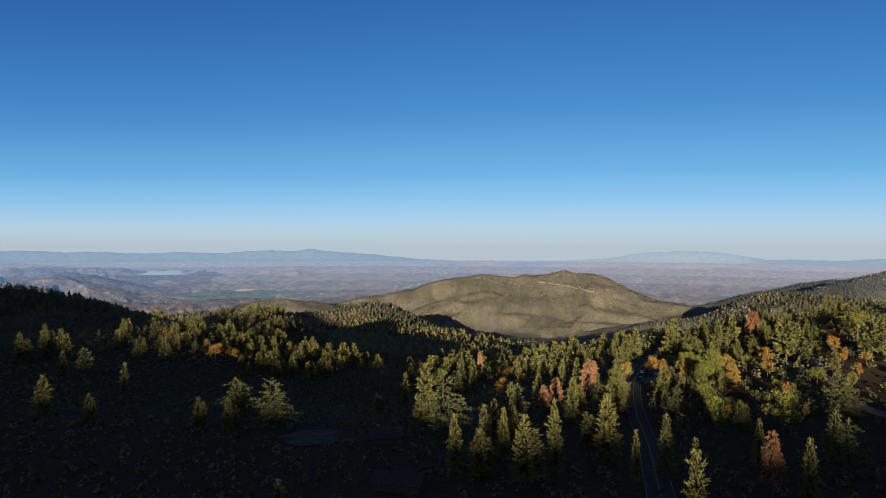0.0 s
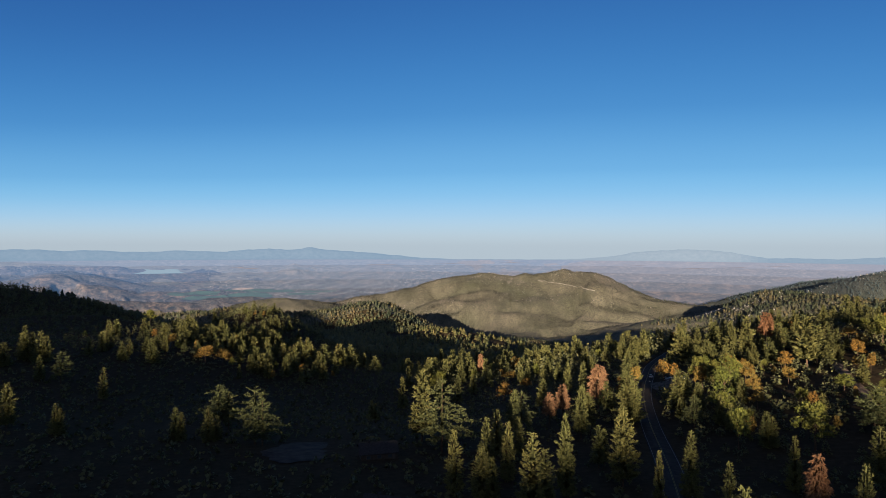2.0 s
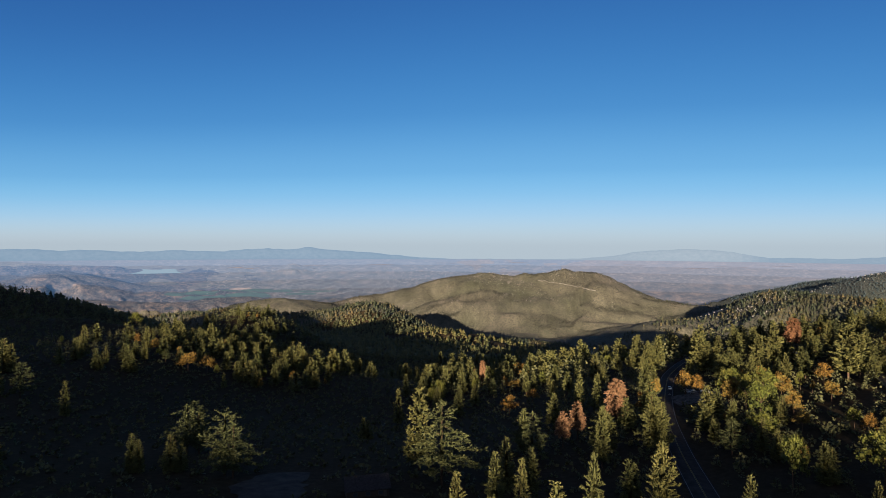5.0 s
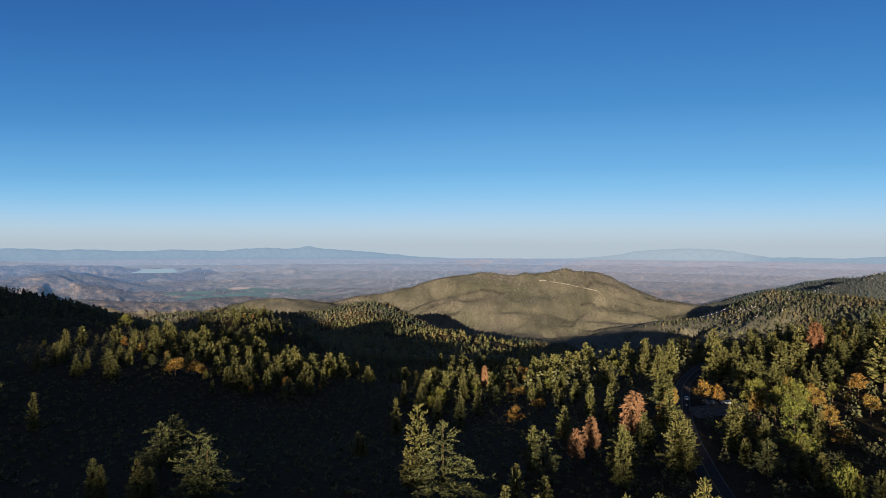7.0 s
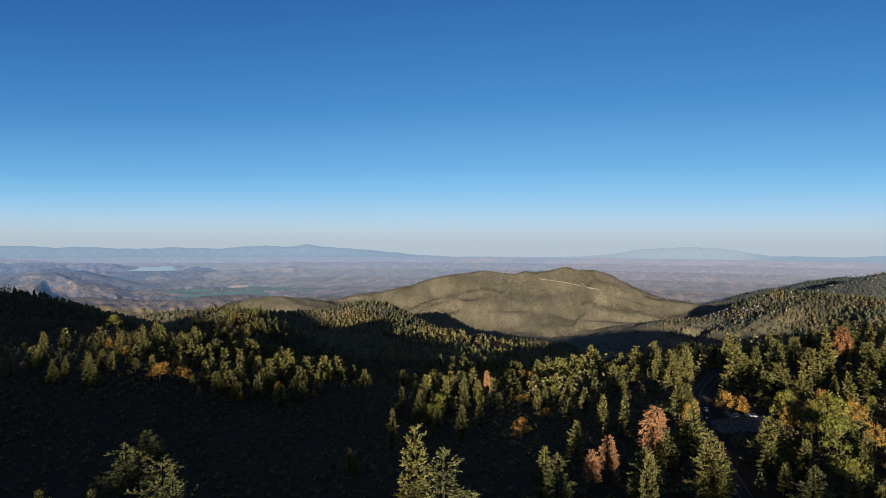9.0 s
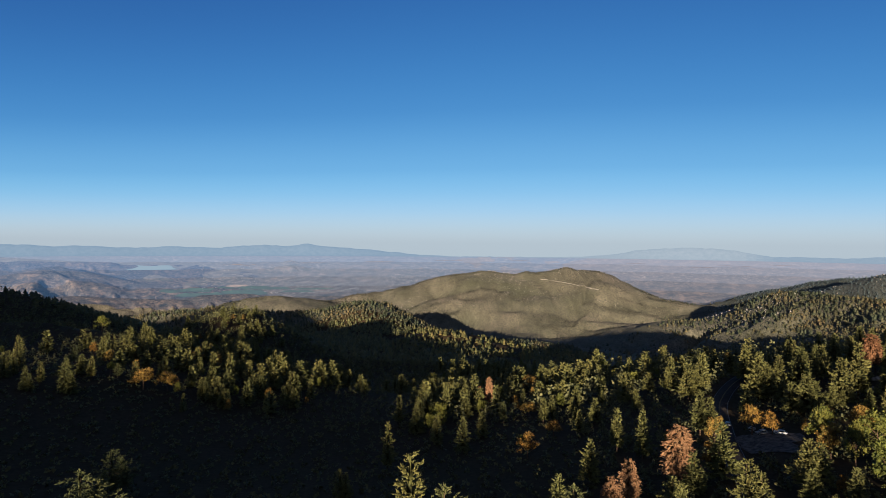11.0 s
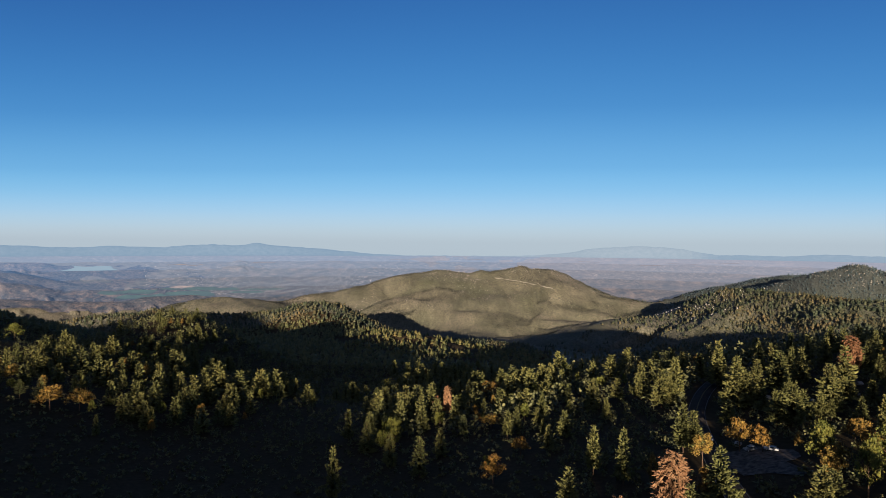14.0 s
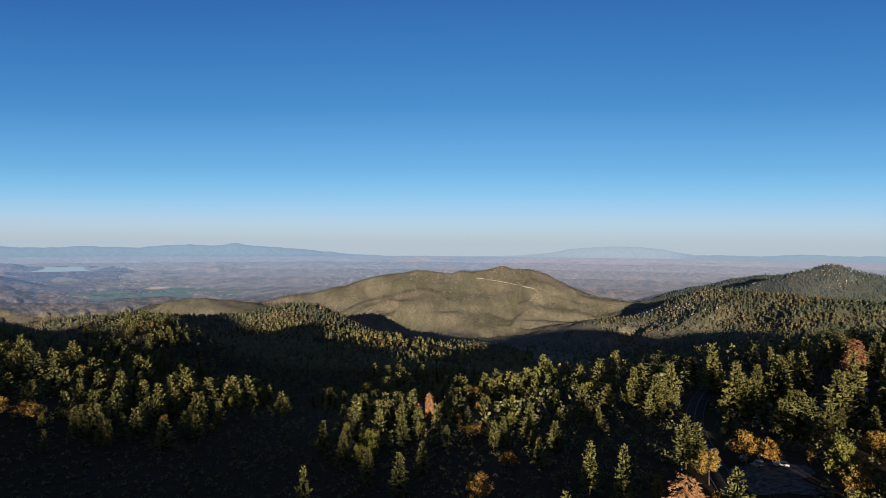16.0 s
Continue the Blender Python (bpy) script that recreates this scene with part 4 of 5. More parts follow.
CLUMPS = ((-140, 470, 48, 40, 26, 10, 16), (-240, 430, 45, 45, 12, 9, 15), (-290, 770, 65, 50, 30, 13, 19), (-250, 690, 60, 45, 20, 12, 18), (-335, 880, 50, 40, 20, 13, 18), (-190, 540, 85, 60, 64, 11, 19), (-95, 580, 50, 45, 24, 11, 18), (-25, 425, 12, 25, 6, 14, 19), (-30, 480, 24, 38, 11, 15, 20), (10, 490, 30, 60, 22, 11, 18), (60, 560, 26, 34, 16, 13, 21), (30, 800, 60, 80, 34, 19, 26), (25, 940, 60, 60, 24, 18, 25), (70, 520, 70, 70, 46, 10, 18), (190, 420, 60, 60, 26, 9, 17),
          (30, 620, 70, 50, 26, 10, 18), (108, 238, 16, 16, 9, 8, 13), (128, 236, 18, 18, 9, 8, 13), (112, 262, 18, 18, 7, 8, 13), (150, 320, 40, 40, 8, 8, 14), (165, 285, 55, 45, 30, 8, 14), (215, 340, 45, 50, 18, 9, 15), (40, 400, 40, 50, 14, 8, 14))
for cx, cy, sx, sy, count, low, high in CLUMPS:
    tries = 0
    while count and tries < 400:
        tries += 1
        tx, ty = r.normal(cx, sx * 0.6), r.normal(cy, sy * 0.6)
        if any(abs(tx - gx - 0.14 * (ty - gy)) < 7 and 0 < gy - ty < 60 for gx, gy, *_ in GOLD_OAKS):
            # the low sun reaches the autumn oaks
            continue
        if (-110 < tx < -40 - 0.04 * (ty - 400) and 330 < ty < 620) or min(math.hypot(tx - a, ty - c) for a, c in PLANTED) < 7.5 or road_at(np.array([tx]), np.array([ty]))[0][0] < 9:
            continue
        kind = str(r.choice(["pine", "fir", "oak", "cedar", "gold"], p=[0.25, 0.15, 0.32, 0.03, 0.25] if tx > 85 and ty < 330 else [0.48, 0.3, 0.1, 0.05, 0.07]))
        tall = r.uniform(low, high) * (0.7 if kind in ("oak", "gold") else 1.0)
        plant(detail(kind, ty), tx, ty, tall, {"pine": 1.02, "fir": 1.05, "cedar": 0.9, "oak": 0.85, "gold": 0.8}[kind] * r.uniform(0.9, 1.3) * tall / 15, r)
        PLANTED.append((tx, ty))
        count -= 1
PLANTED = np.array(PLANTED)


def clear_of(x, y, gap):
    """Whether the places are free of planted trees, the road and the lots."""
    d = np.hypot(x[:, None] - PLANTED[:, 0], y[:, None] - PLANTED[:, 1]).min(1)
    lots = np.min([np.hypot((x - cx) / rx, (y - cy) / ry) for cx, cy, rx, ry in LOTS], axis=0)
    return (d > gap) & (road_at(x, y)[0] > 7) & (lots > 1)


LOTS = ((-60, 210, 14, 19), (-31, 208, 13, 12), (-18, 153, 14, 10), (104, 320, 13, 17), (170, 262, 22, 5))
x, y = scattered(-430, 330, 60, 440, 6.4, r)
keep = (np.abs(x + 5) < 60 + 0.85 * y) & (value_noise(x, y, 40, 77) > -0.85) & clear_of(x, y, 2.5)
x, y = x[keep], y[keep]
near = np.argsort(y + 0.2 * np.abs(x))
for k in near[:150]:
    kind = "young" if r.random() < 0.8 else "bush"
    plant(kind, x[k], y[k], r.uniform(2.2, 3.6), r.uniform(0.8, 1.2), r)
rest = near[150:]
sunny = (x[rest] > 40) & (y[rest] > 170)
shady = rest[~sunny]
woods("woods", "low brush and young pines in deep shade", x[shady], y[shady], r.uniform(1.5, 2.8, len(shady)), 12, WOODS, r, spread=2.3)
sunny = rest[sunny]
woods("woods", "brush and young pines between the sunlit trees", x[sunny], y[sunny], np.where(y[sunny] < 220, r.uniform(2, 3.6, len(sunny)), r.uniform(3, 6, len(sunny))), 34, WOODS, r, spread=1.5)
x, y = scattered(-560, 40, 440, 740, 9.5, r)
keep = (np.abs(x + 5) < 60 + 0.9 * y) & clear_of(x, y, 3)
woods("woods", "low shaded brush and young pines", x[keep], y[keep], r.uniform(1.5, 2.8, int(keep.sum())), 14, WOODS, r, spread=2.4)
x, y = scattered(-1000, 700, 440, 1000, 11.5, r)
keep = (np.abs(x + 30) < 60 + 0.95 * y) & (value_noise(x, y, 60, 78) > -0.7) & clear_of(x, y, 6)
x, y = x[keep], y[keep]
tall = np.where((x < -40) & (y < 780), r.uniform(4.5, 8, len(x)), r.uniform(8, 17, len(x)))
front = y < 680
woods("woods", "dense pine woods on the falling ridge", x[front], y[front], tall[front], 40, WOODS, r)
woods("woods", "pine woods on the lower ridge and knoll", x[~front], y[~front], tall[~front], 26, WOODS, r)
x, y = scattered(-1700, 2100, 1000, 2400, 11.5, r)
bare = (x > 300) & (x < 1000 + 0.4 * (y - 1800)) & (y > 1450)
keep = (np.abs(x) < 1.0 * y) & (value_noise(x, y, 70, 79) > np.where(x > 300, -0.6, -0.75)) & ((y < 2100) | ((x > 900) & (y < 2180))) & (~bare | (r.random(len(x)) < np.where(x > 850, 0.75, np.where(x > 620, 0.38, 0.12))))
x, y = x[keep], y[keep]
near_part = (y < 1650) & (x > -700) & (x < 400)
spur_part = near_part & (y > 1150) & (x > -170)
near_part &= ~spur_part
all_spur = spur_part.copy()
behind = (x > 1180) & (y > 1800)
far_woods("woods", "wooded spur and hollow with pine and oak", x[near_part], y[near_part], 5 + 10 * r.random(int(near_part.sum())) ** 0.8, WOODS, r)
spur_part &= (value_noise(x, y, 26, 85) > -0.35) & (r.random(len(x)) < 0.8)
far_woods("woods", "sunlit oak and pine on the crest of the spur", x[spur_part] + r.normal(0, 3, int(spur_part.sum())), y[spur_part], 4 + 14 * r.random(int(spur_part.sum())) ** 1.3, WOODS_SPUR, r)
far_woods("woods", "haze-tinted pines on the lower slope of the dome", x[behind], y[behind], 4 + 6 * r.random(int(behind.sum())), WOODS_DOME, r)
far_part = ~(near_part | all_spur | behind)
x, y = x[far_part], y[far_part]
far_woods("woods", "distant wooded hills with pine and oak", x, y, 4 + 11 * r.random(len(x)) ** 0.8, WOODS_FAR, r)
x, y = scattered(1000, 3000, 2180, 3400, 14, r)
keep = (x < 1.05 * y) & (x > 1080 + 0.3 * (y - 2300)) & (value_noise(x, y, 90, 80) > -0.85)
x3, y3 = scattered(820, 2100, 1380, 2180, 10, r)
keep3 = ((x3 < 1180) | (y3 < 1800)) & (x3 < 1.0 * y3) & (x3 > 860 + 0.4 * (y3 - 1800)) & (value_noise(x3, y3, 60, 83) > -0.55)
far_woods("woods", "small pines and brush between the trees of the ridge", x3[keep3], y3[keep3], r.uniform(3, 9, int(keep3.sum())), WOODS_FAR, r)
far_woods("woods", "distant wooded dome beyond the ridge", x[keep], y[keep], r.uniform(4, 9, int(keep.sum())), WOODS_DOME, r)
x, y = scattered(500, 1300, 2150, 3300, 19, r)
keep = (value_noise(x, y, 90, 81) > 0.0) & (x > 700 + 0.25 * (y - 2300)) & (r.random(len(x)) < 0.6)
far_woods("woods", "scattered dark trees at the foot of the bare hill", x[keep], y[keep], r.uniform(5, 10, int(keep.sum())), WOODS_FAR, r)


# ---- road, tracks and lots ----
ASPHALT = plain("asphalt", (0.03, 0.025, 0.0215), 0.9, 0.35, 0.5)
PAINT_WHITE = plain("road_paint_white", (0.1, 0.1, 0.096), 0.7, 0.4, 4.0)
PAINT_YELLOW = plain("road_paint_yellow", (0.126, 0.0907, 0.0202), 0.7, 0.2, 4.0)
DIRT = plain("bare_dirt", (0.121, 0.0857, 0.0605), 0.95, 0.35, 0.6)
GRAVEL = plain("pale_gravel", (0.066, 0.057, 0.048), 0.95, 0.7, 0.6)


YARD = plain("worn_yard", (0.042, 0.035, 0.03), 0.95, 0.45, 0.25)


def ribbon(name, line, level, offset, wide, lift, mat, parent=None):
    """A strip that runs beside the line at that offset; it has thickness."""
    way = np.gradient(line, axis=0)
    way /= np.linalg.norm(way, axis=1, keepdims=True)
    side = np.stack([way[:, 1], -way[:, 0]], 1)
    rows = []
    for o, dz in ((offset - wide / 2, -0.3), (offset - wide / 2, 0.0), (offset + wide / 2, 0.0), (offset + wide / 2, -0.3)):
        p = line + side * o
        rows.append(np.column_stack([p, level(p, o) + lift + dz]))
    n = len(line)
    verts = np.concatenate(rows)
    k = np.arange(n - 1)
    faces = np.concatenate([np.stack([a * n + k, a * n + k + 1, (a + 1) * n + k + 1, (a + 1) * n + k], 1) for a in range(3)])
    return put(name, mesh_of(name, verts, faces), mat, parent)


def road_level(p, o):
    return ROAD_LEVEL


road = tagged(ribbon("road", ROAD_LINE, road_level, 0, 7.6, 0.12, ASPHALT), "two-lane asphalt mountain road curving through the trees", "road", kind="structure")
for o in (-3.4, 3.4):
    ribbon("edge_line", ROAD_LINE, road_level, o, 0.16, 0.135, PAINT_WHITE, road)
for o in (-0.14, 0.14):
    ribbon("centre_line", ROAD_LINE, road_level, o, 0.12, 0.135, PAINT_YELLOW, road)


def draped(p, o):
    return height(p[:, 0], p[:, 1])


TRACK = along_curve(np.array([(150, 190), (143, 215), (150, 245), (161, 275), (172, 300)], float), 40)
tagged(ribbon("track", TRACK, draped, 0, 4.0, 0.25, DIRT), "bare brown dirt track cut into the slope", "dirt track", kind="structure")


def lot(name, label, cx, cy, rx, ry, mat, seed):
    """An irregular flat patch of bare ground that follows the slope."""
    r = np.random.default_rng(seed)
    rings, spokes = 8, 28
    wob = 1 + 0.3 * np.convolve(np.tile(r.normal(0, 1, spokes), 3), np.ones(3) / 3, "same")[spokes : 2 * spokes]
    a = np.linspace(0, 2 * math.pi, spokes, endpoint=False)
    verts = [(cx, cy)] + [(cx + rx * f * w * math.cos(t), cy + ry * f * w * math.sin(t)) for f in np.linspace(1 / rings, 1, rings) for t, w in zip(a, wob)]
    xy = np.array(verts)
    z = height(xy[:, 0], xy[:, 1]) + 0.3
    faces = [(1 + i * spokes + k, 1 + (i + 1) * spokes + k, 1 + (i + 1) * spokes + (k + 1) % spokes, 1 + i * spokes + (k + 1) % spokes)
             for i in range(rings - 1) for k in range(spokes)]
    me = bpy.data.meshes.new(name)
    me.from_pydata(np.column_stack([xy, z]).tolist(), [], faces + [(0, 1 + k, 1 + (k + 1) % spokes) for k in range(spokes)])
    return tagged(put(name, me, mat), label, "ground", kind="structure")


lot("gravel_lot", "pale gravel turnout beside the road", 104, 320, 11, 15, GRAVEL, 1)
lot("paved_lot", "worn grey dirt yard in deep shade", -59, 210, 11, 15, YARD, 2)


# ---- houses, cars ----
def box(bm, x0, x1, y0, y1, z0, z1):
    bmesh.ops.create_cube(bm, size=1, matrix=Matrix.Translation(((x0 + x1) / 2, (y0 + y1) / 2, (z0 + z1) / 2)) @ Matrix.Diagonal((x1 - x0, y1 - y0, z1 - z0, 1)))


def part(name, bm, mat, parent, label="", bevel=0.0):
    if bevel:
        bmesh.ops.bevel(bm, geom=bm.edges[:], offset=bevel, segments=2, affect="EDGES")
    me = bpy.data.meshes.new(name)
    bm.to_mesh(me)
    bm.free()
    return put(name, me, mat, parent, label)


WALL_WOOD = plain("cabin_boards", (0.035, 0.026, 0.018), 0.85, 0.3, 1.2)
SHINGLE = plain("roof_shingles", (0.027, 0.0245, 0.0235), 0.95, 0.4, 2.0)
GLASS = plain("window_glass", (0.03, 0.035, 0.04), 0.1, 0.1, 0.5)
DARK_TRIM = plain("stained_trim", (0.045, 0.038, 0.03), 0.7, 0.2, 1.0)
TRIM = plain("painted_trim", (0.353, 0.343, 0.323), 0.6, 0.1, 1.0)
CAR_WHITE = plain("car_paint_white", (0.26, 0.26, 0.255), 0.35, 0.04, 0.5)
CAR_SILVER = plain("car_paint_silver", (0.151, 0.151, 0.156), 0.35, 0.05, 0.5)
CAR_GREY = plain("car_paint_grey", (0.101, 0.106, 0.111), 0.3, 0.06, 0.5)
TYRE = plain("tyre_rubber", (0.025, 0.025, 0.025), 0.9, 0.2, 5.0)
RIM = plain("wheel_metal", (0.4, 0.4, 0.41), 0.35, 0.1, 5.0)


def cabin(label, x, y, turn, long, wide, wall_high, ridge):
    root = tagged(new("cabin"), label, "house", "cabins")
    bm = bmesh.new()
    box(bm, -long / 2, long / 2, -wide / 2, wide / 2, -2.0, wall_high)
    part("wall", bm, WALL_WOOD, root)
    for side in (-1, 1):
        bm = bmesh.new()
        out = wide / 2 + 0.6
        low, drop = wall_high - 0.6 * (ridge - wall_high) / (wide / 2), 0.18
        pts = [(sx * (long / 2 + 0.5), 0, ridge + dz) for dz in (0, drop) for sx in (-1, 1)] + [(sx * (long / 2 + 0.5), side * out, low + dz) for dz in (0, drop) for sx in (-1, 1)]
        v = [bm.verts.new(p) for p in pts]
        for q in ((0, 1, 5, 4), (2, 3, 7, 6), (0, 1, 3, 2), (4, 5, 7, 6), (0, 2, 6, 4), (1, 3, 7, 5)):
            bm.faces.new([v[k] for k in q])
        bmesh.ops.recalc_face_normals(bm, faces=bm.faces)
        part("roof", bm, SHINGLE, root, "grey shingled roof slope")
    for side in (-1, 1):
        bm = bmesh.new()
        v = [bm.verts.new((side * (long / 2 - 0.05 + dx), yy, zz)) for dx in (0, -0.15) for yy, zz in ((-wide / 2, wall_high), (wide / 2, wall_high), (0, ridge))]
        for q in ((0, 1, 2), (3, 4, 5), (0, 1, 4, 3), (1, 2, 5, 4), (2, 0, 3, 5)):
            bm.faces.new([v[k] for k in q])
        part("gable", bm, WALL_WOOD, root)
    for k in range(3):
        px = -long / 2 + (k + 0.7) * long / 3.4
        bm = bmesh.new()
        box(bm, px - 0.7, px + 0.7, -wide / 2 - 0.08, -wide / 2 + 0.02, 0.9, 2.1)
        frame_ob = part("window", bm, DARK_TRIM, root, "wood framed window")
        bm = bmesh.new()
        box(bm, px - 0.6, px + 0.6, -wide / 2 - 0.1, -wide / 2 - 0.06, 1.0, 2.0)
        part("pane", bm, GLASS, frame_ob)
    bm = bmesh.new()
    box(bm, long / 2 - 1.6, long / 2 - 0.7, -wide / 2 - 0.1, -wide / 2 + 0.02, 0, 2.05)
    part("door", bm, DARK_TRIM, root)
    bm = bmesh.new()
    box(bm, -long / 4 - 0.4, -long / 4 + 0.4, -0.4, 0.4, ridge - 0.8, ridge + 0.6)
    part("chimney", bm, SHINGLE, root)
    root.matrix_world = pose(x, y, float(height(x, y)), 0, 0, turn)
    return root


cabin("shaded wooden cabin with grey gabled roof in the trees", -31, 208, 18, 12, 8, 2.8, 5.0)
cabin("low wooden cabin with grey roof in deep shade", -18, 153, -10, 13, 8, 2.7, 4.6)


def car(label, x, y, turn, paint, tilt=0.0):
    root = tagged(new("car"), label, "car", "cars")
    bm = bmesh.new()
    box(bm, -0.9, 0.9, -2.25, 2.25, 0.35, 0.95)
    body = part("body", bm, paint, root, bevel=0.12)
    bm = bmesh.new()
    box(bm, -0.8, 0.8, -1.7, 0.9, 0.95, 1.6)
    for v in bm.verts:
        if v.co.z > 1.3:
            v.co.x *= 0.82
            v.co.y = v.co.y * 0.78 - 0.1
    part("cabin", bm, paint, root, bevel=0.06)
    for name, x0, x1, y0, y1 in (("windscreen", -0.66, 0.66, 0.62, 0.78), ("rear_window", -0.66, 0.66, -1.66, -1.5)):
        bm = bmesh.new()
        box(bm, x0, x1, y0, y1, 1.08, 1.45)
        part(name, bm, GLASS, root, "dark glass")
    for side in (-1, 1):
        bm = bmesh.new()
        box(bm, side * 0.72 - 0.06, side * 0.72 + 0.06, -1.3, 0.4, 1.08, 1.45)
        part("side_window", bm, GLASS, root, "dark glass")
        for wy in (-1.4, 1.4):
            bm = bmesh.new()
            turn_y = Matrix.Translation((side * 0.82, wy, 0.33)) @ Matrix.Rotation(math.pi / 2, 4, "Y")
            bmesh.ops.create_cone(bm, cap_ends=True, segments=16, radius1=0.33, radius2=0.33, depth=0.22, matrix=turn_y)
            wheel = part("wheel", bm, TYRE, root)
            bm = bmesh.new()
            bmesh.ops.create_cone(bm, cap_ends=True, segments=12, radius1=0.2, radius2=0.18, depth=0.25, matrix=turn_y)
            part("rim", bm, RIM, wheel)
        for wy, name in ((2.22, "headlight"), (-2.22, "tail_light")):
            bm = bmesh.new()
            box(bm, side * 0.62 - 0.16, side * 0.62 + 0.16, wy - 0.06, wy + 0.06, 0.66, 0.8)
            part(name, bm, TRIM, root)
    root.matrix_world = pose(x, y, float(height(x, y)) + 0.14, tilt, 0, turn)
    return root


k = int(np.argmin(np.abs(ROAD_LINE[:, 1] - 352)))
road_way = ROAD_LINE[k + 1] - ROAD_LINE[k]
car("silver car on the mountain road", ROAD_LINE[k][0] + 1.9, ROAD_LINE[k][1] - 0.5, math.degrees(math.atan2(-road_way[0], road_way[1])), CAR_SILVER,
    math.degrees(math.atan2(ROAD_LEVEL[k + 1] - ROAD_LEVEL[k], np.hypot(*road_way))))
car("white car parked on the gravel turnout", 111, 327, 60, CAR_WHITE)
car("grey car parked on the gravel turnout", 106, 331, 100, CAR_GREY)


# ---- boulders ----
def boulder_mesh(seed):
    r = np.random.default_rng(seed)
    bm = bmesh.new()
    bmesh.ops.create_icosphere(bm, subdivisions=2, radius=1)
    push = r.normal(0, 1, (5, 3))
    for v in bm.verts:
        c = v.co.copy()
        v.co = c * (1 + 0.18 * sum(math.sin(c.dot(Vector(q)) * 1.7) for q in push) / 2.2)
        v.co.z *= 0.75
    me = bpy.data.meshes.new("boulder")
    bm.to_mesh(me)
    bm.free()
    me.materials.append(ROCK)
    return me


STONES = [boulder_mesh(k) for k in range(4)]
r = np.random.default_rng(5)
for cx, cy, n, spread in ((168, 372, 7, 7), (186, 384, 5, 6), (150, 392, 4, 6), (100, 338, 3, 4)):
    for _ in range(n):
        bx, by, big = cx + r.normal(0, spread), cy + r.normal(0, spread), r.uniform(0.5, 1.6)
        ob = new("boulder", STONES[int(r.integers(4))])
        ob.matrix_world = pose(bx, by, float(height(bx, by)) + big * 0.25, r.uniform(-15, 15), r.uniform(-15, 15), r.uniform(0, 360)) @ Matrix.Diagonal((big * r.uniform(0.8, 1.3), big, big, 1))
        tagged(ob, "pale granite boulder lying on the slope", "boulder", "boulders on the slope")


# ---- the bare hill: scrub, rocks, a cut track ----
def lumps(name, label, category, x, y, size, mat, r, flat=0.7, sink=0.2):
    """Many small irregular lumps that stand in the ground in one mesh."""
    n = len(x)
    z = height(x, y)
    shape = np.array([(1, 0, -0.3), (0, 1, -0.3), (-1, 0, -0.3), (0, -1, -0.3), (0, 0, 1)], float)
    v = shape[None] * (size[:, None, None] * r.uniform(0.6, 1.25, (n, 5, 1)))
    a = r.uniform(0, math.pi, n)
    c, s = np.cos(a)[:, None], np.sin(a)[:, None]
    v = np.stack([v[..., 0] * c - v[..., 1] * s + x[:, None], v[..., 0] * s + v[..., 1] * c + y[:, None], v[..., 2] * flat + z[:, None] + sink * size[:, None]], -1)
    f = np.array([(0, 1, 4), (1, 2, 4), (2, 3, 4), (3, 0, 4)])
    faces = (np.arange(n)[:, None, None] * 5 + f[None]).reshape(-1, 3)
    return tagged(put(name, mesh_of(name, v.reshape(-1, 3), faces), mat), label, category, kind="stuff")


SCRUB = leaf_material("scrub_leaves", (0.014, 0.016, 0.01), (0.036, 0.034, 0.021), (0.05, 0.043, 0.028), "place", 0.01)
r = np.random.default_rng(9)
x, y = r.uniform(-1300, 1300, 60000), r.uniform(2400, 3340, 60000)
keep = (fractal(x, y, 200, 51, 3) > -0.6 + 0.7 * r.random(len(x))) & (x < 1.05 * y - 1650)
x, y = x[keep], y[keep]
lumps("scrub", "low chaparral scrub over the bare hill", "scrub", x, y, 1.2 + 2.9 * r.random(len(x)) ** 2, SCRUB, r)
x, y = r.uniform(-500, 1100, 16000), r.uniform(2750, 3340, 16000)
keep = (fractal(x, y, 150, 61, 4) > 0.2) & (r.random(len(x)) < 0.4 + 0.45 * smooth(3000, 3250, y))
x, y = x[keep], y[keep]
lumps("rocks", "pale granite outcrops scattered over the bare hill", "rocks", x, y, 0.7 + 3.2 * r.random(len(x)) ** 4, ROCK, r, 0.9)
n = 260
pick = r.integers(0, 7, n)
spots = np.array([(455, 3270), (560, 3230), (640, 3240), (760, 3180), (230, 3150), (60, 3220), (500, 3080)], float)[pick]
x, y = spots[:, 0] + r.normal(0, 38, n), spots[:, 1] + r.normal(0, 45, n)
lumps("rocks", "clusters of pale boulders round the summit", "rocks", x, y, 0.9 + 2.8 * r.random(n) ** 2.5, ROCK, r, 1.0)
x, y = r.uniform(650, 2100, 6000), r.uniform(1500, 2500, 6000)
keep = (fractal(x, y, 150, 62, 3) > 0.16) & (x > 820)
lumps("rocks", "pale granite outcrops on the wooded ridge", "rocks", x[keep], y[keep], np.where(x[keep] > 1250, 0.9, 1.6) + 2.6 * r.random(int(keep.sum())) ** 2.5, ROCK, r, 1.2, 0.9)
CUT = along_curve(np.array([(350, 3213), (373, 3198), (396, 3182), (419, 3173), (440, 3148), (461, 3129), (481, 3106), (503, 3095), (523, 3076), (541, 3046), (566, 3054), (579, 3003), (599, 2990), (619, 2975)], float), 60)
tagged(ribbon("hill_track", CUT, draped, 0, 4.0, 2.2, ROCK), "pale track cut across the bare hill", "track", kind="structure")

# ---- the valley: town, fields, lake ----
def far_place(bearing, reach):
    return reach * np.sin(np.radians(bearing)), 80 + reach * np.cos(np.radians(bearing))


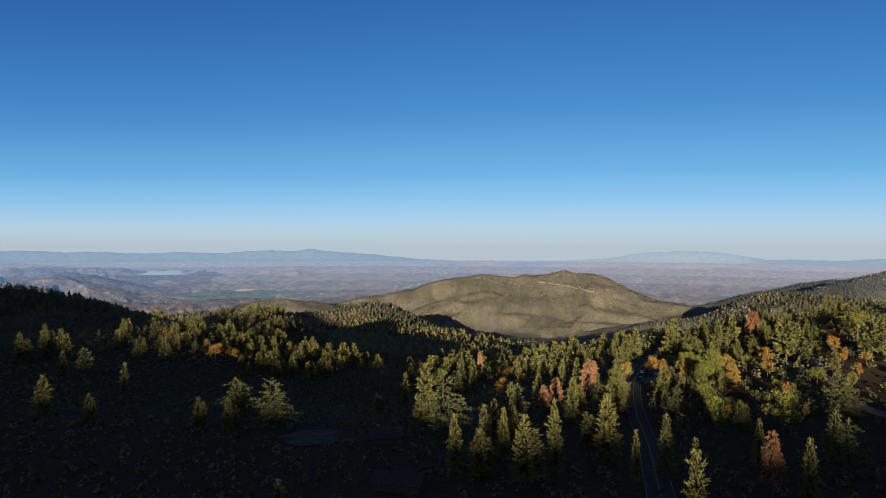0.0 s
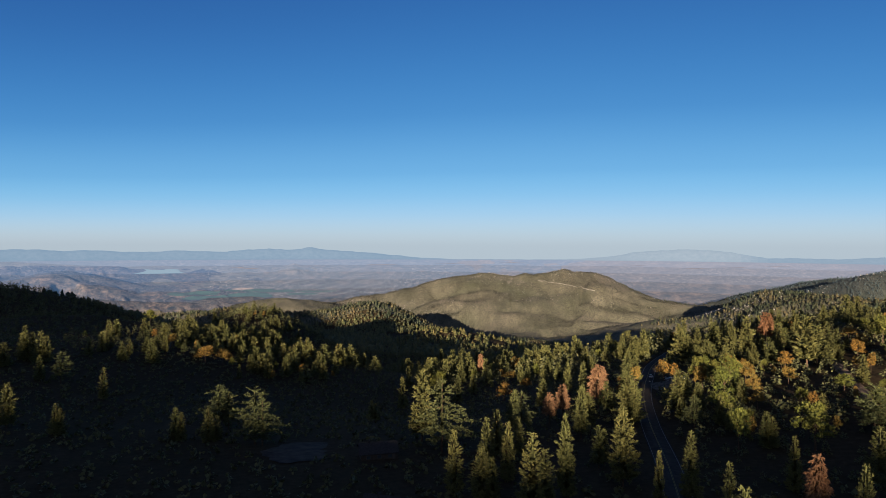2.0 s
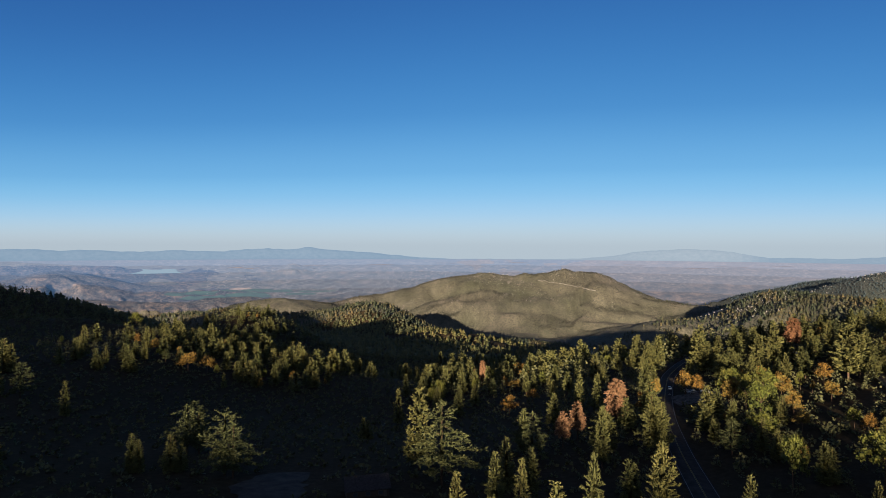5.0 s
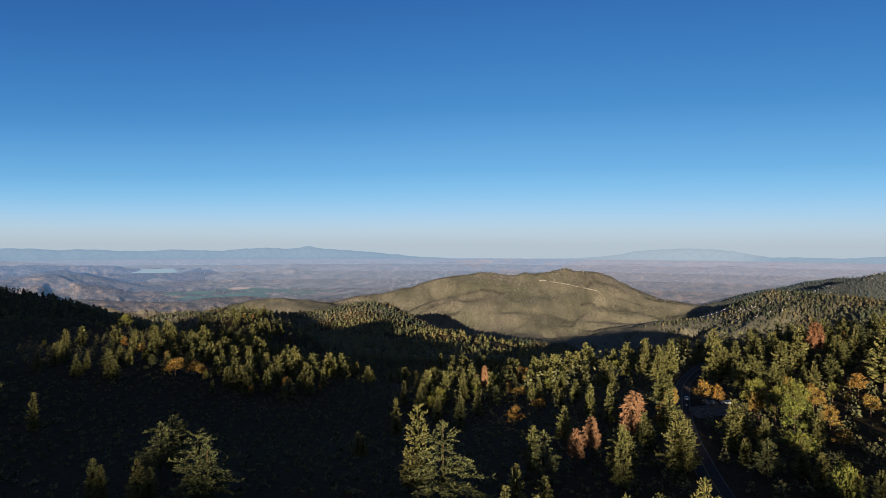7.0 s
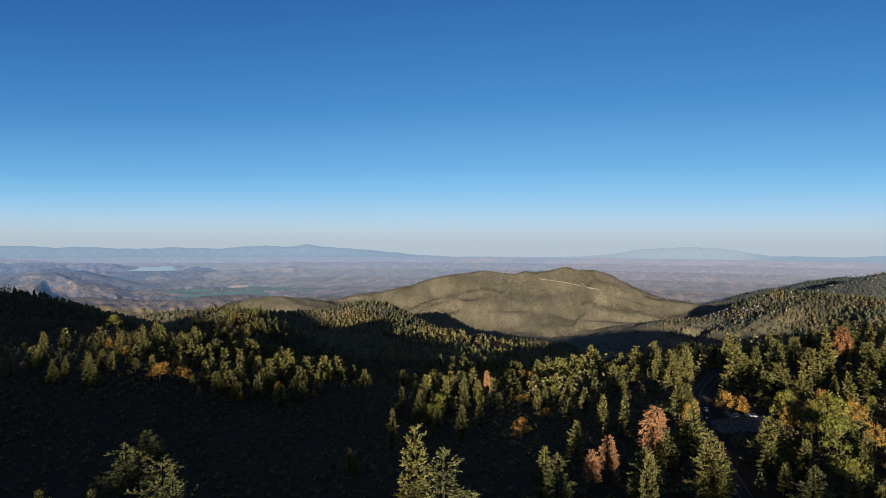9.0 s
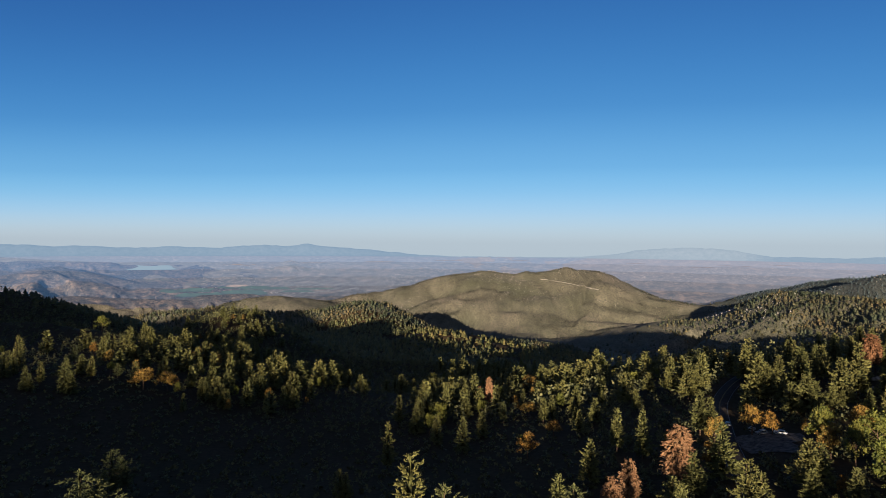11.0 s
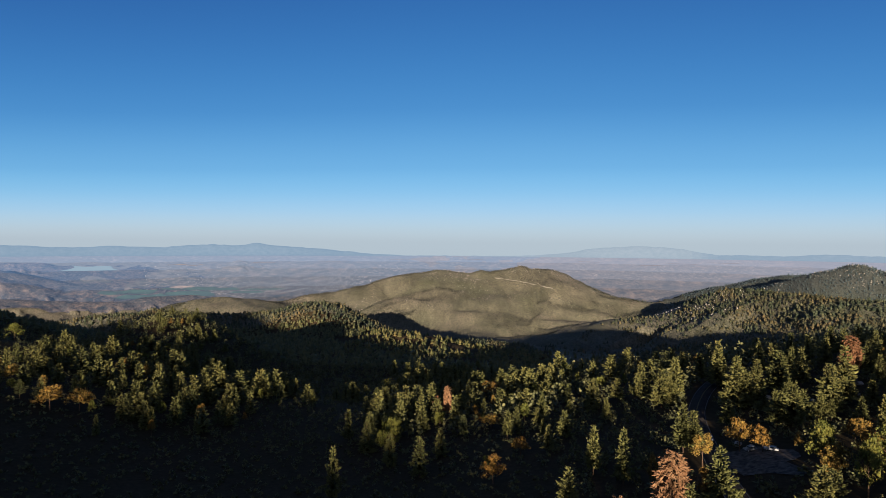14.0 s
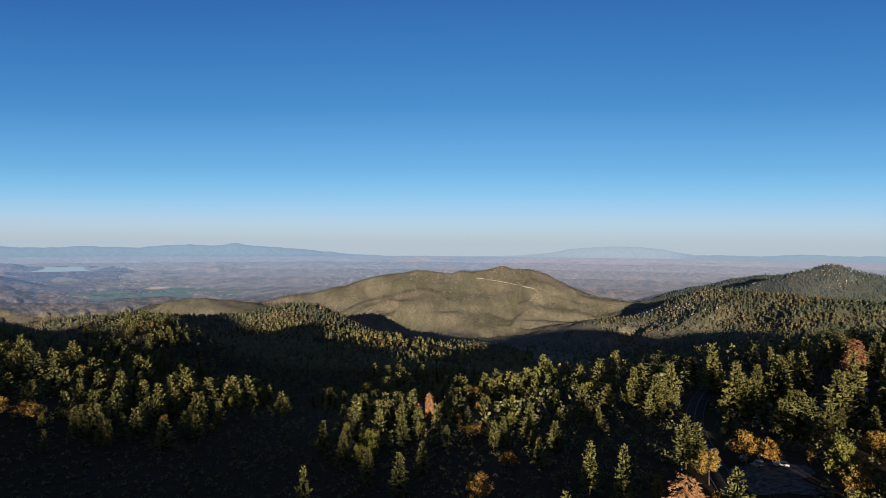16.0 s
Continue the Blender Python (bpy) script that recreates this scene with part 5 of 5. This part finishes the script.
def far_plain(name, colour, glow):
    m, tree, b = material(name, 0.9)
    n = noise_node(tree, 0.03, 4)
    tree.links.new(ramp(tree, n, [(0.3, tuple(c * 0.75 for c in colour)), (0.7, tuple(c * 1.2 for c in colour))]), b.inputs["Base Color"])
    # haze over the far town and fields, painted as a bluish emission
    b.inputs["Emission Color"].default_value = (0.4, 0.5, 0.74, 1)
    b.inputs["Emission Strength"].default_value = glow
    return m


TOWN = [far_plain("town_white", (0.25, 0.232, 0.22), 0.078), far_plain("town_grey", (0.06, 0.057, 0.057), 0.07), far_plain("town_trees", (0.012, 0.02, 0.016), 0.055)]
r = np.random.default_rng(13)
for mat, label, name, n in ((TOWN[0], "pale roofs of a far town on the plain", "town_houses", 5200), (TOWN[1], "grey roofs of a far town on the plain", "town_houses", 5200),
                            (TOWN[2], "street trees of a far town on the plain", "town_trees", 5200)):
    bearing = np.clip(r.normal(-14, 5, n), -26, -3)
    reach = r.uniform(3880, 4450, n)
    block = 13.0
    x, y = far_place(bearing, reach)
    x, y = np.round(x / block) * block + r.normal(0, 1.5, n), np.round(y / 24) * 24 + r.normal(0, 2, n)
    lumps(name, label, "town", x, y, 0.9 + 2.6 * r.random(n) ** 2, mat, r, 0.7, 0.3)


MAIN_STREET = np.array([(-1298 - 0.17 * d, 4123 - d) for d in np.linspace(0, 460, 30)])
tagged(ribbon("main_street", MAIN_STREET, draped, 0, 3.0, 1.5, TOWN[1]), "straight pale main street of the far town", "street", kind="structure")


def far_patch(name, label, category, b0, b1, r0, r1, mat, lift, kind="structure", wob=0.15, seed=0):
    """A patch of the plain between two bearings and two distances, with an uneven rim."""
    q = np.random.default_rng(seed)
    n, rings = 36, 5
    a = np.linspace(0, 2 * math.pi, n, endpoint=False)
    rad = 1 + wob * np.convolve(np.tile(q.normal(0, 1, n), 3), np.ones(3) / 3, "same")[n : 2 * n]
    f = np.linspace(0.02, 1, rings)[:, None] * rad
    sq = np.maximum(np.abs(np.cos(a)), np.abs(np.sin(a))) ** -0.6
    bearing, reach = (b0 + b1) / 2 + (b1 - b0) / 2 * f * np.cos(a) * sq, (r0 + r1) / 2 + (r1 - r0) / 2 * f * np.sin(a) * sq
    x, y = far_place(bearing, reach)
    z = height(x, y) + lift
    i, j = np.meshgrid(np.arange(rings - 1), np.arange(n), indexing="ij")
    faces = np.stack([i * n + j, i * n + (j + 1) % n, (i + 1) * n + (j + 1) % n, (i + 1) * n + j], -1).reshape(-1, 4)
    return tagged(put(name, mesh_of(name, np.stack([x, y, z], -1).reshape(-1, 3), faces), mat), label, category, kind=kind)


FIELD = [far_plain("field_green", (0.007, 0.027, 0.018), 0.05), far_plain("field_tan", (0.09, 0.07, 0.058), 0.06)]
for k, (b0, b1, r0, r1, m) in enumerate(((-28.5, -24.4, 3840, 3905, 0), (-24.5, -20.5, 3840, 3935, 0), (-21.2, -18.2, 3935, 3985, 0), (-24.0, -22.0, 3985, 4025, 1), (-19, -16.0, 3885, 3915, 0), (-29.8, -25, 3915, 3975, 0), (-24.4, -20, 3950, 4000, 0), (-18, -14, 3930, 3955, 0))):
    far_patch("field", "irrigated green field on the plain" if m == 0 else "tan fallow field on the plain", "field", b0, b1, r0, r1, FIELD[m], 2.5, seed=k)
for k, (b0, b1, r0, r1) in enumerate(((20.3, 22.3, 4500, 4512), (22.6, 25.2, 4545, 4556), (14.5, 16.5, 4560, 4570), (2.5, 5.5, 4600, 4609), (-4, -1.5, 4570, 4580), (26, 29, 4590, 4598), (-11, -8, 4530, 4540),
                                      (-17, -14.5, 4490, 4500), (-24, -21.5, 4440, 4452))):
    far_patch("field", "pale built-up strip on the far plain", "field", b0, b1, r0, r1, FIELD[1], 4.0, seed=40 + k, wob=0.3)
WATER, wt, wb = material("lake_water", 0.25)
wb.inputs["Base Color"].default_value = (0.05, 0.07, 0.08, 1)
# the water is made to glow, painting in pale reflected sky and haze
wb.inputs["Emission Color"].default_value, wb.inputs["Emission Strength"].default_value = (0.38, 0.52, 0.64, 1), 0.142
bumped(wt, wb, noise_node(wt, 0.2, 3), 0.1, 0.5)
SHORE = along_curve(np.array([(-32.4, 4352), (-30.5, 4346), (-28.3, 4352), (-28.5, 4385), (-28.7, 4440), (-29.5, 4446), (-30.4, 4432), (-31.2, 4452), (-31.5, 4466), (-31.3, 4425), (-31.7, 4385), (-32.4, 4352)]), 60)
bearing = np.concatenate([-30.2 + (SHORE[:, 0] + 30.2) * f for f in (0.02, 0.4, 0.7, 1.0)])
reach = np.concatenate([4390 + (SHORE[:, 1] - 4390) * f for f in (0.02, 0.4, 0.7, 1.0)])
x, y = far_place(bearing, reach)
i, j = np.meshgrid(np.arange(3), np.arange(59), indexing="ij")
faces = np.stack([i * 60 + j, i * 60 + j + 1, (i + 1) * 60 + j + 1, (i + 1) * 60 + j], -1).reshape(-1, 4)
tagged(put("lake", mesh_of("lake", np.stack([x, y, np.interp(reach, *np.array(ALONG).T) + 4.2], -1), faces), WATER), "pale blue lake among the far hills", "lake", kind="structure")
